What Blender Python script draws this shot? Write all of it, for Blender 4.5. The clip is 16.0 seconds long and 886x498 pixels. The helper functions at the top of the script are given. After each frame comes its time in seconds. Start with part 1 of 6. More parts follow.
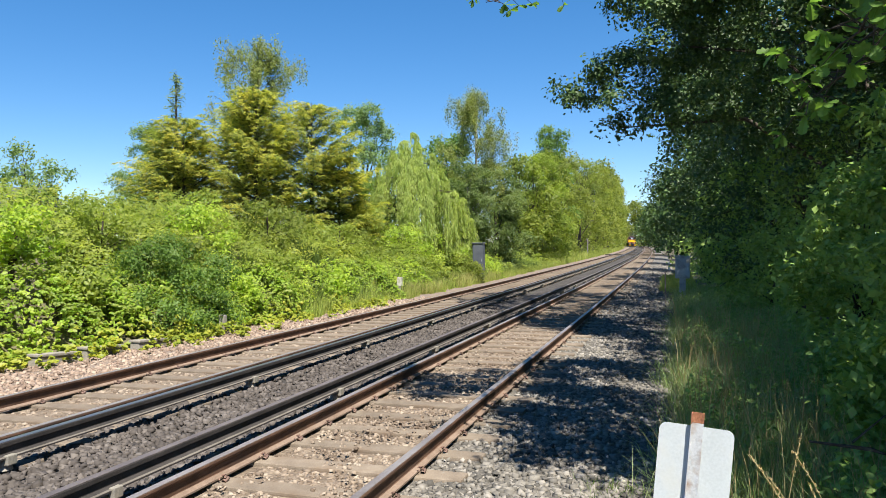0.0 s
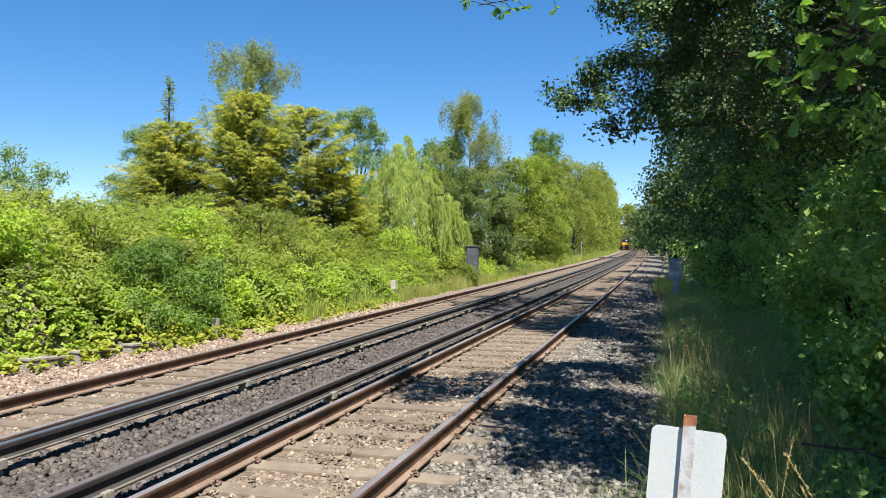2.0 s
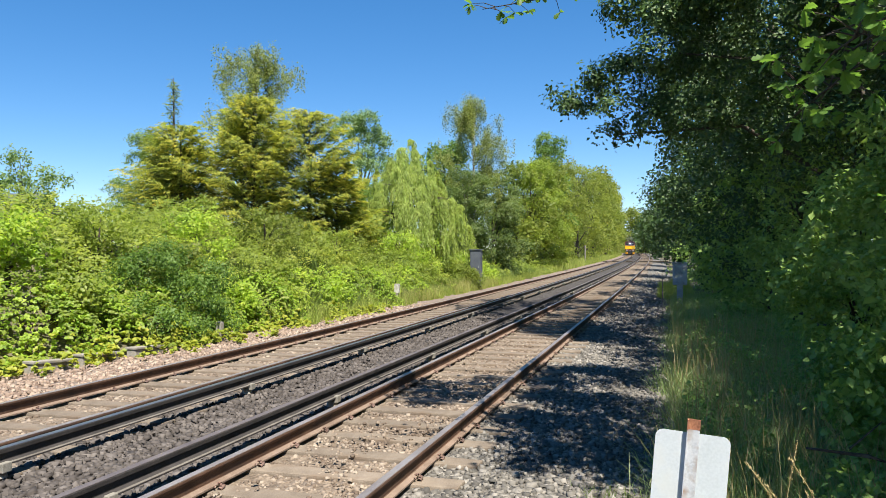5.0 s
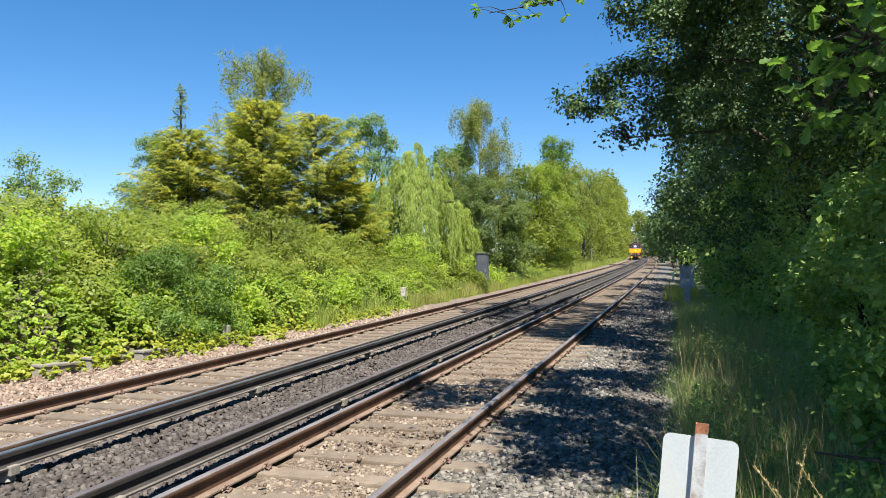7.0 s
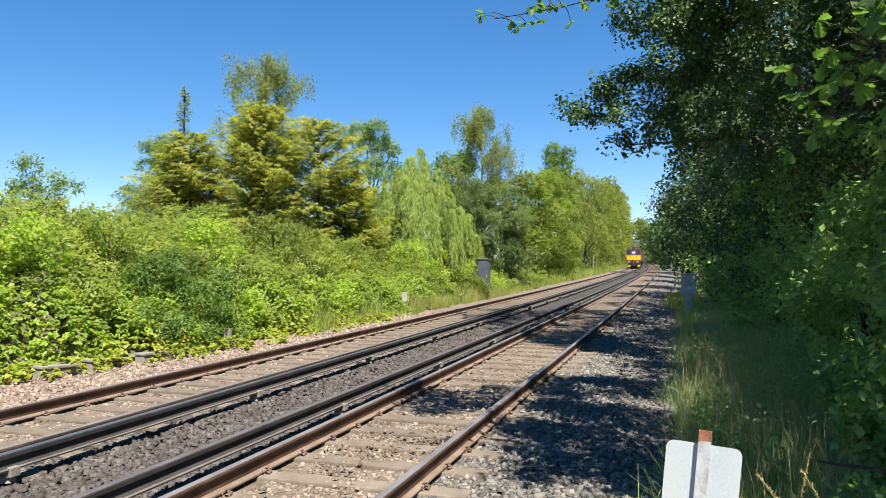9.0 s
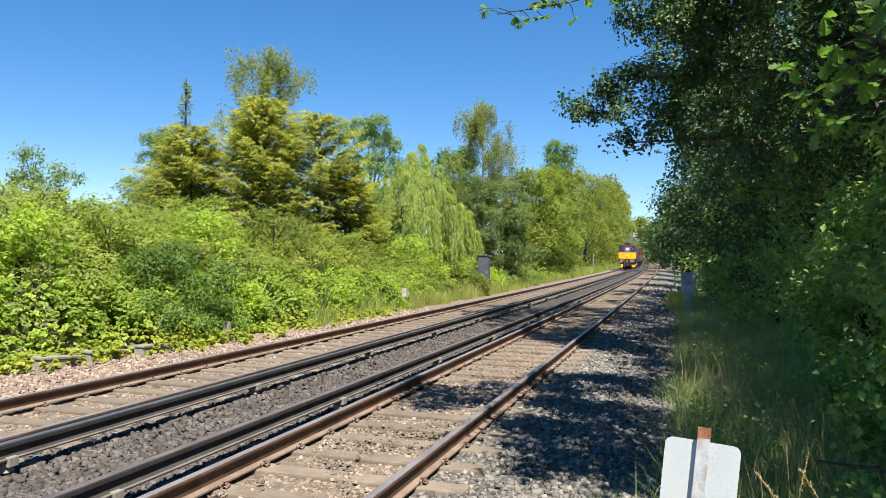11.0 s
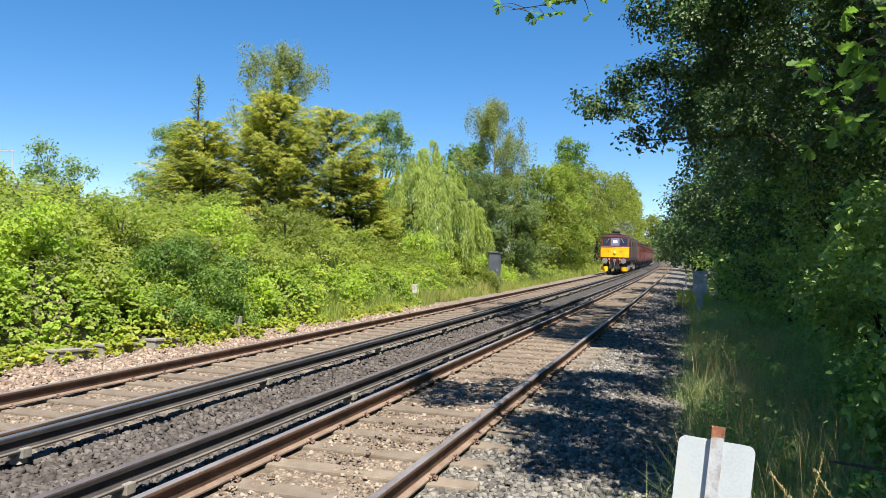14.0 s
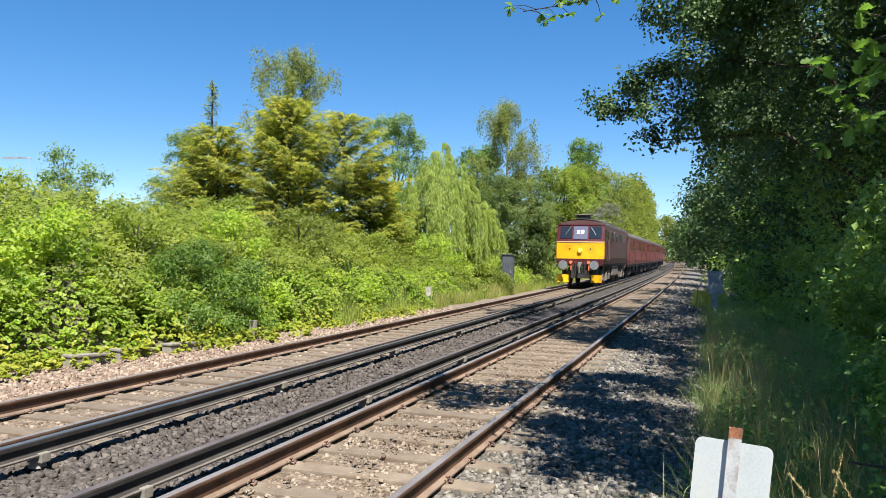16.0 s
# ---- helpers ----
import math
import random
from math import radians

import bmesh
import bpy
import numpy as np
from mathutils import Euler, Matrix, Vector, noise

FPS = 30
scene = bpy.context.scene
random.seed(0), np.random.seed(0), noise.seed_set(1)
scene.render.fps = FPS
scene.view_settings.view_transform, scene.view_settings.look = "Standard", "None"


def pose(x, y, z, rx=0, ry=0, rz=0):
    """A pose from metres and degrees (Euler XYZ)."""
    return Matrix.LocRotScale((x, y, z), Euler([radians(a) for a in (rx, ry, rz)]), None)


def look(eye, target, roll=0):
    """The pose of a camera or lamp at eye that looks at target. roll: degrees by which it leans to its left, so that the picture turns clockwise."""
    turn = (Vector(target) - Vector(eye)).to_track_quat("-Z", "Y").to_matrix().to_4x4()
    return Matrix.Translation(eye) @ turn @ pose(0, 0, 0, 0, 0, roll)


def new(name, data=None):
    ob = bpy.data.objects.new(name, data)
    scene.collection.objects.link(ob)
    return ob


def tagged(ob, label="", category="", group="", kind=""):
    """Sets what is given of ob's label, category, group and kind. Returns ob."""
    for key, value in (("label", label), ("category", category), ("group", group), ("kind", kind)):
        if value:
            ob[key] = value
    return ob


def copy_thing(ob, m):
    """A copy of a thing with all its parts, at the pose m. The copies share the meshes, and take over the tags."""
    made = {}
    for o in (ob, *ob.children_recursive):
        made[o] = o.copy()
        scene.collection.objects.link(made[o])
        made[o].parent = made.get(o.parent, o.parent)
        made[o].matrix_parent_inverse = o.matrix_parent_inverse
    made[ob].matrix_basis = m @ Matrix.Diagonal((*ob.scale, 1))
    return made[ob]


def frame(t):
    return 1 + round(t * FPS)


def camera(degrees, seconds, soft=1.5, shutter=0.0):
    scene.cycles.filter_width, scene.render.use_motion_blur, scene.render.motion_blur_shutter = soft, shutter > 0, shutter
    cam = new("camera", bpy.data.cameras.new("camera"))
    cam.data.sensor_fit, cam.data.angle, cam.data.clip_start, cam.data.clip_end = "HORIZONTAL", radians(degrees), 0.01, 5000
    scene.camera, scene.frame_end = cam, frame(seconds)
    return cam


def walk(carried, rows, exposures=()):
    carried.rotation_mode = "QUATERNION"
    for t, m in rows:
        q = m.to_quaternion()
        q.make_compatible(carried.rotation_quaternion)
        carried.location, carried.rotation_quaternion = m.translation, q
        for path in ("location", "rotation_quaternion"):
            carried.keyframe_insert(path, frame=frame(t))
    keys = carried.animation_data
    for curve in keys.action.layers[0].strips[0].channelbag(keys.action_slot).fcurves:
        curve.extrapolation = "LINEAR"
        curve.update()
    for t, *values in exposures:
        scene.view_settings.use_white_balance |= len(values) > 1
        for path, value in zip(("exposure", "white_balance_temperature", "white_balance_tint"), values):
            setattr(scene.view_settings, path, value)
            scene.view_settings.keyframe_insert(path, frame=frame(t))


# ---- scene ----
# ---- camera ----
cam = camera(60, 16.0, soft=0.5)

# seconds, x, y, z, heading to the left of the line, tilt, lean (degrees)
PATH = [
    (0.0, 0.000, 0.000, 1.968, 17.02, -0.54, -0.05), (0.5, 0.005, 0.004, 1.968, 16.89, -0.52, -0.08),
    (1.0, 0.004, 0.007, 1.968, 16.72, -0.48, -0.10), (1.5, 0.006, 0.009, 1.968, 16.63, -0.39, -0.11),
    (2.0, 0.006, 0.009, 1.967, 16.57, -0.31, -0.11), (2.5, 0.006, 0.011, 1.966, 16.58, -0.24, -0.12),
    (3.0, 0.005, 0.012, 1.966, 16.58, -0.18, -0.13), (3.5, 0.005, 0.012, 1.967, 16.61, -0.13, -0.13),
    (4.0, 0.007, 0.010, 1.967, 16.66, -0.08, -0.11), (6.5, 0.006, 0.004, 1.966, 17.21, 0.09, -0.06),
    (7.0, 0.004, 0.003, 1.967, 17.31, 0.22, -0.08), (7.5, 0.002, 0.003, 1.967, 17.37, 0.36, -0.06),
    (8.0, 0.001, 0.003, 1.966, 17.38, 0.51, 0.05), (8.5, -0.002, 0.000, 1.965, 17.39, 0.62, 0.26),
    (9.0, -0.007, 0.001, 1.962, 17.42, 0.64, 0.44), (11.5, -0.015, 0.006, 1.953, 17.42, 0.21, 1.26),
    (12.0, -0.019, 0.009, 1.952, 17.44, 0.06, 1.39), (12.5, -0.020, 0.010, 1.950, 17.53, -0.02, 1.52),
    (13.0, -0.022, 0.011, 1.948, 17.70, -0.03, 1.60), (13.5, -0.024, 0.011, 1.948, 17.93, 0.02, 1.61),
    (14.0, -0.027, 0.010, 1.949, 18.20, 0.09, 1.59), (14.5, -0.028, 0.010, 1.948, 18.48, 0.16, 1.54),
    (15.0, -0.027, 0.010, 1.948, 18.75, 0.22, 1.44), (15.5, -0.027, 0.010, 1.948, 18.99, 0.25, 1.28),
    (16.0, -0.028, 0.009, 1.948, 19.20, 0.26, 1.07),
]


def aim(x, y, z, heading, tilt, lean):
    a, b = radians(heading), radians(tilt)
    way = Vector((-math.sin(a) * math.cos(b), math.cos(a) * math.cos(b), math.sin(b)))
    return look((x, y, z), Vector((x, y, z)) + way, lean)


walk(cam, [(t, aim(*row)) for t, *row in PATH], exposures=[(0.0, 1.18), (16.0, 1.18)])

# ---- daylight ----
SUN_HIGH, SUN_TURN = 61.0, 146.0  # height over the horizon; bearing clockwise from the line ahead
world = bpy.data.worlds.new("sky")
scene.world = world
world.use_nodes = True
wn = world.node_tree
sky = wn.nodes.new("ShaderNodeTexSky")
sky.sky_type, sky.sun_disc = "NISHITA", False
sky.sun_elevation, sky.sun_rotation = radians(SUN_HIGH), radians(SUN_TURN)
sky.altitude, sky.air_density, sky.dust_density, sky.ozone_density = 2000, 0.9, 0.0, 2.6
deep = wn.nodes.new("ShaderNodeHueSaturation")
deep.inputs["Saturation"].default_value = 1.48
deep.inputs["Hue"].default_value = 0.503
even = wn.nodes.new("ShaderNodeGamma")
even.inputs["Gamma"].default_value = 0.78
wn.links.new(sky.outputs[0], even.inputs["Color"])
wn.links.new(even.outputs[0], deep.inputs["Color"])
wn.links.new(deep.outputs[0], wn.nodes["Background"].inputs[0])
wn.nodes["Background"].inputs[1].default_value = 0.11
sun_data = bpy.data.lights.new("sun", "SUN")
sun_data.energy, sun_data.angle, sun_data.color = 5.0, radians(0.53), (1.0, 0.95, 0.86)
sun = new("sun", sun_data)
sun_way = Vector((math.sin(radians(SUN_TURN)) * math.cos(radians(SUN_HIGH)),
                  math.cos(radians(SUN_TURN)) * math.cos(radians(SUN_HIGH)), math.sin(radians(SUN_HIGH))))
sun.matrix_world = look(sun_way * 60, (0, 0, 0))

# ---- materials ----


def nodes_of(name):
    m = bpy.data.materials.new(name)
    m.use_nodes = True
    return m, m.node_tree.nodes, m.node_tree.links, m.node_tree.nodes["Principled BSDF"]


def ramp(nd, stops):
    r = nd.new("ShaderNodeValToRGB")
    e = r.color_ramp.elements
    while len(e) < len(stops):
        e.new(0.5)
    for i, c in enumerate(stops):
        e[i].position = i / max(1, len(stops) - 1)
        e[i].color = (*c, 1)
    return r


def noise_tex(nd, lk, coord, scale, detail=4.0):
    n = nd.new("ShaderNodeTexNoise")
    n.inputs["Scale"].default_value, n.inputs["Detail"].default_value = scale, detail
    lk.new(coord, n.inputs["Vector"])
    return n.outputs["Fac"]


def surface(name, stops, rough=0.8, metal=0.0, scale=3.0, grain=60.0, bump=0.3, depth=0.004, spread=0.0, spec=0.4,
            stain=None, stain_scale=0.8, coat=0.0):
    """A solid surface: colours by broad noise, grain on top, relief; spread: change from object to object."""
    m, nd, lk, bs = nodes_of(name)
    co = nd.new("ShaderNodeTexCoord").outputs["Object"]
    broad, fine = noise_tex(nd, lk, co, scale), noise_tex(nd, lk, co, grain, 3.0)
    mixv = nd.new("ShaderNodeMath")
    mixv.operation = "MULTIPLY_ADD"
    mixv.inputs[1].default_value = 0.55
    half = nd.new("ShaderNodeMath")
    half.operation = "MULTIPLY"
    half.inputs[1].default_value = 0.45
    lk.new(fine, half.inputs[0])
    lk.new(broad, mixv.inputs[0])
    lk.new(half.outputs[0], mixv.inputs[2])
    stretch = nd.new("ShaderNodeMapRange")
    stretch.inputs["From Min"].default_value, stretch.inputs["From Max"].default_value = 0.32, 0.68
    lk.new(mixv.outputs[0], stretch.inputs["Value"])
    r = ramp(nd, stops)
    lk.new(stretch.outputs[0], r.inputs[0])
    col = r.outputs[0]
    if stain:
        mx = nd.new("ShaderNodeMixRGB")
        mx.inputs[2].default_value = (*stain, 1)
        mr = nd.new("ShaderNodeMapRange")
        mr.inputs["From Min"].default_value, mr.inputs["From Max"].default_value = 0.5, 0.72
        lk.new(noise_tex(nd, lk, co, stain_scale, 6.0), mr.inputs["Value"])
        lk.new(mr.outputs[0], mx.inputs[0])
        lk.new(col, mx.inputs[1])
        col = mx.outputs[0]
    if spread:
        hsv = nd.new("ShaderNodeHueSaturation")
        mr = nd.new("ShaderNodeMapRange")
        mr.inputs["To Min"].default_value, mr.inputs["To Max"].default_value = 1 - spread, 1 + spread
        lk.new(nd.new("ShaderNodeObjectInfo").outputs["Random"], mr.inputs["Value"])
        lk.new(mr.outputs[0], hsv.inputs["Value"])
        lk.new(col, hsv.inputs["Color"])
        col = hsv.outputs[0]
    lk.new(col, bs.inputs["Base Color"])
    bs.inputs["Roughness"].default_value, bs.inputs["Metallic"].default_value = rough, metal
    bs.inputs["Specular IOR Level"].default_value = spec
    bs.inputs["Coat Weight"].default_value = coat
    if bump:
        b = nd.new("ShaderNodeBump")
        b.inputs["Strength"].default_value, b.inputs["Distance"].default_value = bump, depth
        lk.new(fine, b.inputs["Height"])
        lk.new(b.outputs[0], bs.inputs["Normal"])
    return m


def islands(name, stops, rough=0.85, patch=0.5, patch_scale=0.6, through_light=0.0, tint=(1.0, 1.0, 0.6), spec=0.3):
    """Colour from piece to piece (stones, leaves, blades), with broad patches; leaves let light through."""
    m, nd, lk, bs = nodes_of(name)
    co = nd.new("ShaderNodeTexCoord").outputs["Object"]
    a = nd.new("ShaderNodeMath")
    a.operation = "MULTIPLY_ADD"
    a.inputs[1].default_value = 1 - patch
    b = nd.new("ShaderNodeMath")
    b.operation = "MULTIPLY"
    b.inputs[1].default_value = patch
    mr = nd.new("ShaderNodeMapRange")
    mr.inputs["From Min"].default_value, mr.inputs["From Max"].default_value = 0.3, 0.7
    lk.new(noise_tex(nd, lk, co, patch_scale, 3.0), mr.inputs["Value"])
    lk.new(mr.outputs[0], b.inputs[0])
    lk.new(nd.new("ShaderNodeNewGeometry").outputs["Random Per Island"], a.inputs[0])
    lk.new(b.outputs[0], a.inputs[2])
    r = ramp(nd, stops)
    lk.new(a.outputs[0], r.inputs[0])
    lk.new(r.outputs[0], bs.inputs["Base Color"])
    bs.inputs["Roughness"].default_value = rough
    bs.inputs["Specular IOR Level"].default_value = spec
    if through_light:
        tl = nd.new("ShaderNodeBsdfTranslucent")
        mu = nd.new("ShaderNodeMixRGB")
        mu.blend_type = "MULTIPLY"
        mu.inputs[0].default_value = 1.0
        mu.inputs[2].default_value = (*[2.4 * c for c in tint], 1)
        lk.new(r.outputs[0], mu.inputs[1])
        lk.new(mu.outputs[0], tl.inputs["Color"])
        mx = nd.new("ShaderNodeMixShader")
        mx.inputs[0].default_value = through_light
        lk.new(bs.outputs[0], mx.inputs[1])
        lk.new(tl.outputs[0], mx.inputs[2])
        lk.new(mx.outputs[0], nd["Material Output"].inputs["Surface"])
    return m


def plain(name, colour, rough=0.5, metal=0.0, glow=0.0, spec=0.5):
    m, nd, lk, bs = nodes_of(name)
    bs.inputs["Base Color"].default_value = (*colour, 1)
    bs.inputs["Roughness"].default_value, bs.inputs["Metallic"].default_value = rough, metal
    bs.inputs["Specular IOR Level"].default_value = spec
    if glow:
        bs.inputs["Emission Color"].default_value = (*colour, 1)
        bs.inputs["Emission Strength"].default_value = glow
    return m


M = {}
M["earth"] = surface("earth", [(0.05, 0.045, 0.025), (0.10, 0.088, 0.05), (0.15, 0.13, 0.08)], 0.95, scale=1.5, grain=30, depth=0.02)
M["ballast_brown"] = surface("ballast_brown", [(0.066, 0.048, 0.035), (0.167, 0.128, 0.092), (0.282, 0.224, 0.167)], 0.95, scale=6, grain=28, bump=1.0, depth=0.03)
M["ballast_dark"] = surface("ballast_dark", [(0.014, 0.012, 0.011), (0.05, 0.044, 0.04), (0.11, 0.097, 0.088)], 0.95, scale=6, grain=28, bump=1.0, depth=0.03)
M["ballast_grey"] = surface("ballast_grey", [(0.039, 0.036, 0.031), (0.125, 0.113, 0.098), (0.242, 0.222, 0.191)], 0.95, scale=9, grain=22, bump=1.0, depth=0.03)
M["ballast_pink"] = surface("ballast_pink", [(0.097, 0.072, 0.055), (0.194, 0.148, 0.118), (0.275, 0.224, 0.18)], 0.95, scale=6, grain=28, bump=1.0, depth=0.03)
M["stone_brown"] = islands("stone_brown", [(0.07, 0.048, 0.033), (0.158, 0.119, 0.088), (0.255, 0.202, 0.154), (0.387, 0.326, 0.255)], 0.95, 0.35, 1.2)
M["stone_dark"] = islands("stone_dark", [(0.044, 0.037, 0.032), (0.073, 0.062, 0.055), (0.1, 0.086, 0.077), (0.168, 0.147, 0.132)], 0.85, 0.3, 1.2)
M["stone_grey"] = islands("stone_grey", [(0.05, 0.046, 0.04), (0.122, 0.112, 0.097), (0.202, 0.184, 0.158), (0.331, 0.302, 0.266)], 0.9, 0.3, 1.0)
M["stone_pink"] = islands("stone_pink", [(0.113, 0.076, 0.055), (0.218, 0.156, 0.118), (0.3, 0.224, 0.172), (0.421, 0.344, 0.27)], 0.92, 0.3, 1.0)
M["sleeper"] = surface("sleeper", [(0.099, 0.075, 0.054), (0.176, 0.14, 0.104), (0.243, 0.2, 0.153)], 0.9, scale=4, grain=90, bump=0.4, spread=0.14, stain=(0.12, 0.08, 0.05), stain_scale=2.2)
M["rail_rust"] = surface("rail_rust", [(0.045, 0.023, 0.014), (0.095, 0.05, 0.03), (0.15, 0.085, 0.055)], 0.8, scale=5, grain=120, bump=0.4, stain=(0.04, 0.024, 0.018), stain_scale=1.1)
M["rail_worn"] = surface("rail_worn", [(0.20, 0.165, 0.15), (0.29, 0.255, 0.24), (0.38, 0.345, 0.33)], 0.42, metal=0.45, scale=2, grain=60, bump=0.1)
M["rail_shiny"] = surface("rail_shiny", [(0.15, 0.165, 0.19), (0.20, 0.215, 0.25), (0.26, 0.275, 0.31)], 0.32, metal=0.7, scale=2, grain=60, bump=0.05)
# near black: the shade under the conductor rail's head is in this colour
M["rail_side_shaded"] = surface("rail_side_shaded", [(0.018, 0.016, 0.015), (0.035, 0.03, 0.028), (0.06, 0.052, 0.047)], 0.85, scale=4, grain=90, bump=0.3)
# dusty rail feet, with the sunlight on them put into the lighter colour
M["foot_brown_lit"] = surface("foot_brown_lit", [(0.12, 0.08, 0.055), (0.19, 0.135, 0.10), (0.26, 0.19, 0.145)], 0.9, scale=4, grain=90, bump=0.3)
M["rail_foot"] = surface("rail_foot", [(0.09, 0.078, 0.064), (0.13, 0.115, 0.097), (0.17, 0.155, 0.13)], 0.9, scale=4, grain=90, bump=0.3)
M["rail_dark"] = surface("rail_dark", [(0.09, 0.075, 0.075), (0.135, 0.115, 0.112), (0.18, 0.155, 0.15)], 0.6, metal=0.3, scale=3, grain=90, bump=0.3)
M["clip"] = surface("clip", [(0.10, 0.055, 0.04), (0.18, 0.11, 0.085), (0.28, 0.20, 0.17)], 0.7, metal=0.2, scale=30, grain=200, bump=0.2, spread=0.3)
M["porcelain"] = surface("porcelain", [(0.16, 0.15, 0.13), (0.26, 0.24, 0.2), (0.34, 0.31, 0.26)], 0.6, scale=12, grain=80, bump=0.1)
M["porcelain_pale"] = surface("weathered_white", [(0.34, 0.32, 0.28), (0.45, 0.43, 0.38), (0.53, 0.51, 0.46)], 0.8, scale=9, grain=80, bump=0.2, stain=(0.25, 0.23, 0.18), stain_scale=7)
M["concrete"] = surface("concrete", [(0.144, 0.13, 0.108), (0.238, 0.216, 0.184), (0.324, 0.302, 0.259)], 0.9, scale=5, grain=70, bump=0.5, stain=(0.14, 0.13, 0.09), stain_scale=3)
M["grey_paint"] = surface("grey_paint", [(0.34, 0.36, 0.38), (0.41, 0.43, 0.45), (0.46, 0.48, 0.50)], 0.5, scale=3, grain=60, bump=0.08, stain=(0.2, 0.2, 0.2), stain_scale=4)
M["dark_paint"] = surface("dark_paint", [(0.05, 0.06, 0.075), (0.08, 0.09, 0.11), (0.11, 0.12, 0.14)], 0.5, scale=3, grain=60, bump=0.08)
M["white_paint"] = surface("white_paint", [(0.42, 0.45, 0.46), (0.48, 0.51, 0.52), (0.53, 0.56, 0.57)], 0.55, scale=5, grain=90, bump=0.08, stain=(0.5, 0.5, 0.46), stain_scale=5)
M["galvanised"] = surface("galvanised", [(0.42, 0.43, 0.45), (0.54, 0.55, 0.57), (0.62, 0.63, 0.65)], 0.5, metal=0.3, scale=14, grain=120, bump=0.15, stain=(0.36, 0.27, 0.22), stain_scale=16)
M["rust"] = surface("rust", [(0.16, 0.06, 0.03), (0.30, 0.13, 0.07), (0.42, 0.22, 0.13)], 0.9, scale=20, grain=150, bump=0.4)
M["bark"] = surface("bark", [(0.023, 0.018, 0.013), (0.052, 0.042, 0.031), (0.085, 0.072, 0.055)], 0.95, scale=6, grain=40, bump=0.9, depth=0.02)
M["birch_bark"] = surface("birch_bark", [(0.074, 0.068, 0.056), (0.26, 0.248, 0.223), (0.372, 0.36, 0.329)], 0.85, scale=5, grain=14, bump=0.3)
# foliage
M["leaf_bramble"] = islands("leaf_bramble", [(0.086, 0.128, 0.025), (0.155, 0.205, 0.035), (0.219, 0.26, 0.045), (0.332, 0.34, 0.058)], 0.5, 0.62, 0.45, 0.45, spec=0.35)
M["leaf_ivy"] = islands("leaf_ivy", [(0.112, 0.185, 0.026), (0.2, 0.289, 0.036), (0.288, 0.366, 0.048), (0.413, 0.426, 0.062)], 0.5, 0.5, 0.7, 0.45, spec=0.35)
M["leaf_yellow"] = islands("leaf_yellow", [(0.12, 0.175, 0.02), (0.23, 0.26, 0.03), (0.37, 0.345, 0.05)], 0.5, 0.4, 1.6, 0.3)
M["leaf_hawthorn"] = islands("leaf_hawthorn", [(0.05, 0.095, 0.017), (0.095, 0.162, 0.029), (0.157, 0.235, 0.043)], 0.5, 0.4, 0.7, 0.35, spec=0.3)
M["leaf_conifer"] = islands("leaf_conifer", [(0.073, 0.102, 0.029), (0.133, 0.174, 0.037), (0.225, 0.246, 0.049)], 0.6, 0.5, 1.1, 0.42)
M["conifer_tips"] = islands("conifer_tips", [(0.166, 0.197, 0.042), (0.276, 0.283, 0.054), (0.441, 0.373, 0.07)], 0.55, 0.6, 0.7, 0.5)
M["leaf_willow"] = islands("leaf_willow", [(0.14, 0.19, 0.045), (0.27, 0.33, 0.09), (0.42, 0.46, 0.16)], 0.5, 0.55, 2.2, 0.48)
M["leaf_birch"] = islands("leaf_birch", [(0.10, 0.125, 0.032), (0.17, 0.20, 0.05), (0.26, 0.27, 0.075)], 0.5, 0.5, 0.5, 0.42)
M["leaf_poplar"] = islands("leaf_poplar", [(0.08, 0.135, 0.045), (0.14, 0.21, 0.07), (0.21, 0.28, 0.11)], 0.45, 0.4, 0.5, 0.38)
M["leaf_sallow"] = islands("leaf_sallow", [(0.057, 0.092, 0.027), (0.104, 0.148, 0.044), (0.175, 0.214, 0.07)], 0.45, 0.45, 0.5, 0.42)
M["leaf_wood"] = islands("leaf_wood", [(0.071, 0.104, 0.018), (0.15, 0.184, 0.032), (0.241, 0.257, 0.048)], 0.5, 0.55, 0.15, 0.46)
M["leaf_lime"] = islands("leaf_lime", [(0.095, 0.138, 0.022), (0.17, 0.224, 0.032), (0.256, 0.305, 0.053)], 0.5, 0.55, 0.4, 0.48)
# oak crown leaves, kept dark in colour for their deep shade
M["leaf_oak_shaded"] = islands("leaf_oak_shaded", [(0.021, 0.045, 0.013), (0.043, 0.085, 0.02), (0.091, 0.147, 0.033)], 0.5, 0.3, 0.5, 0.15, spec=0.35)
M["leaf_shade"] = islands("leaf_shade", [(0.118, 0.19, 0.048), (0.19, 0.289, 0.072), (0.276, 0.377, 0.092)], 0.5, 0.4, 0.6, 0.3)
M["grass_green"] = islands("grass_green", [(0.06, 0.095, 0.02), (0.10, 0.15, 0.028), (0.17, 0.21, 0.05)], 0.6, 0.5, 0.5, 0.25)
M["grass_pale"] = islands("grass_pale", [(0.13, 0.18, 0.03), (0.22, 0.27, 0.05), (0.36, 0.36, 0.12)], 0.65, 0.5, 0.5, 0.25)
M["grass_shade"] = islands("grass_shade", [(0.094, 0.157, 0.043), (0.157, 0.238, 0.07), (0.267, 0.312, 0.139), (0.368, 0.377, 0.205)], 0.6, 0.5, 0.6, 0.3)
M["grass_dry"] = islands("grass_dry", [(0.17, 0.19, 0.05), (0.30, 0.29, 0.10), (0.46, 0.40, 0.20)], 0.65, 0.5, 0.6, 0.3)
M["straw"] = islands("straw", [(0.24, 0.17, 0.07), (0.36, 0.27, 0.13), (0.48, 0.38, 0.2)], 0.7, 0.4, 0.8, 0.2)
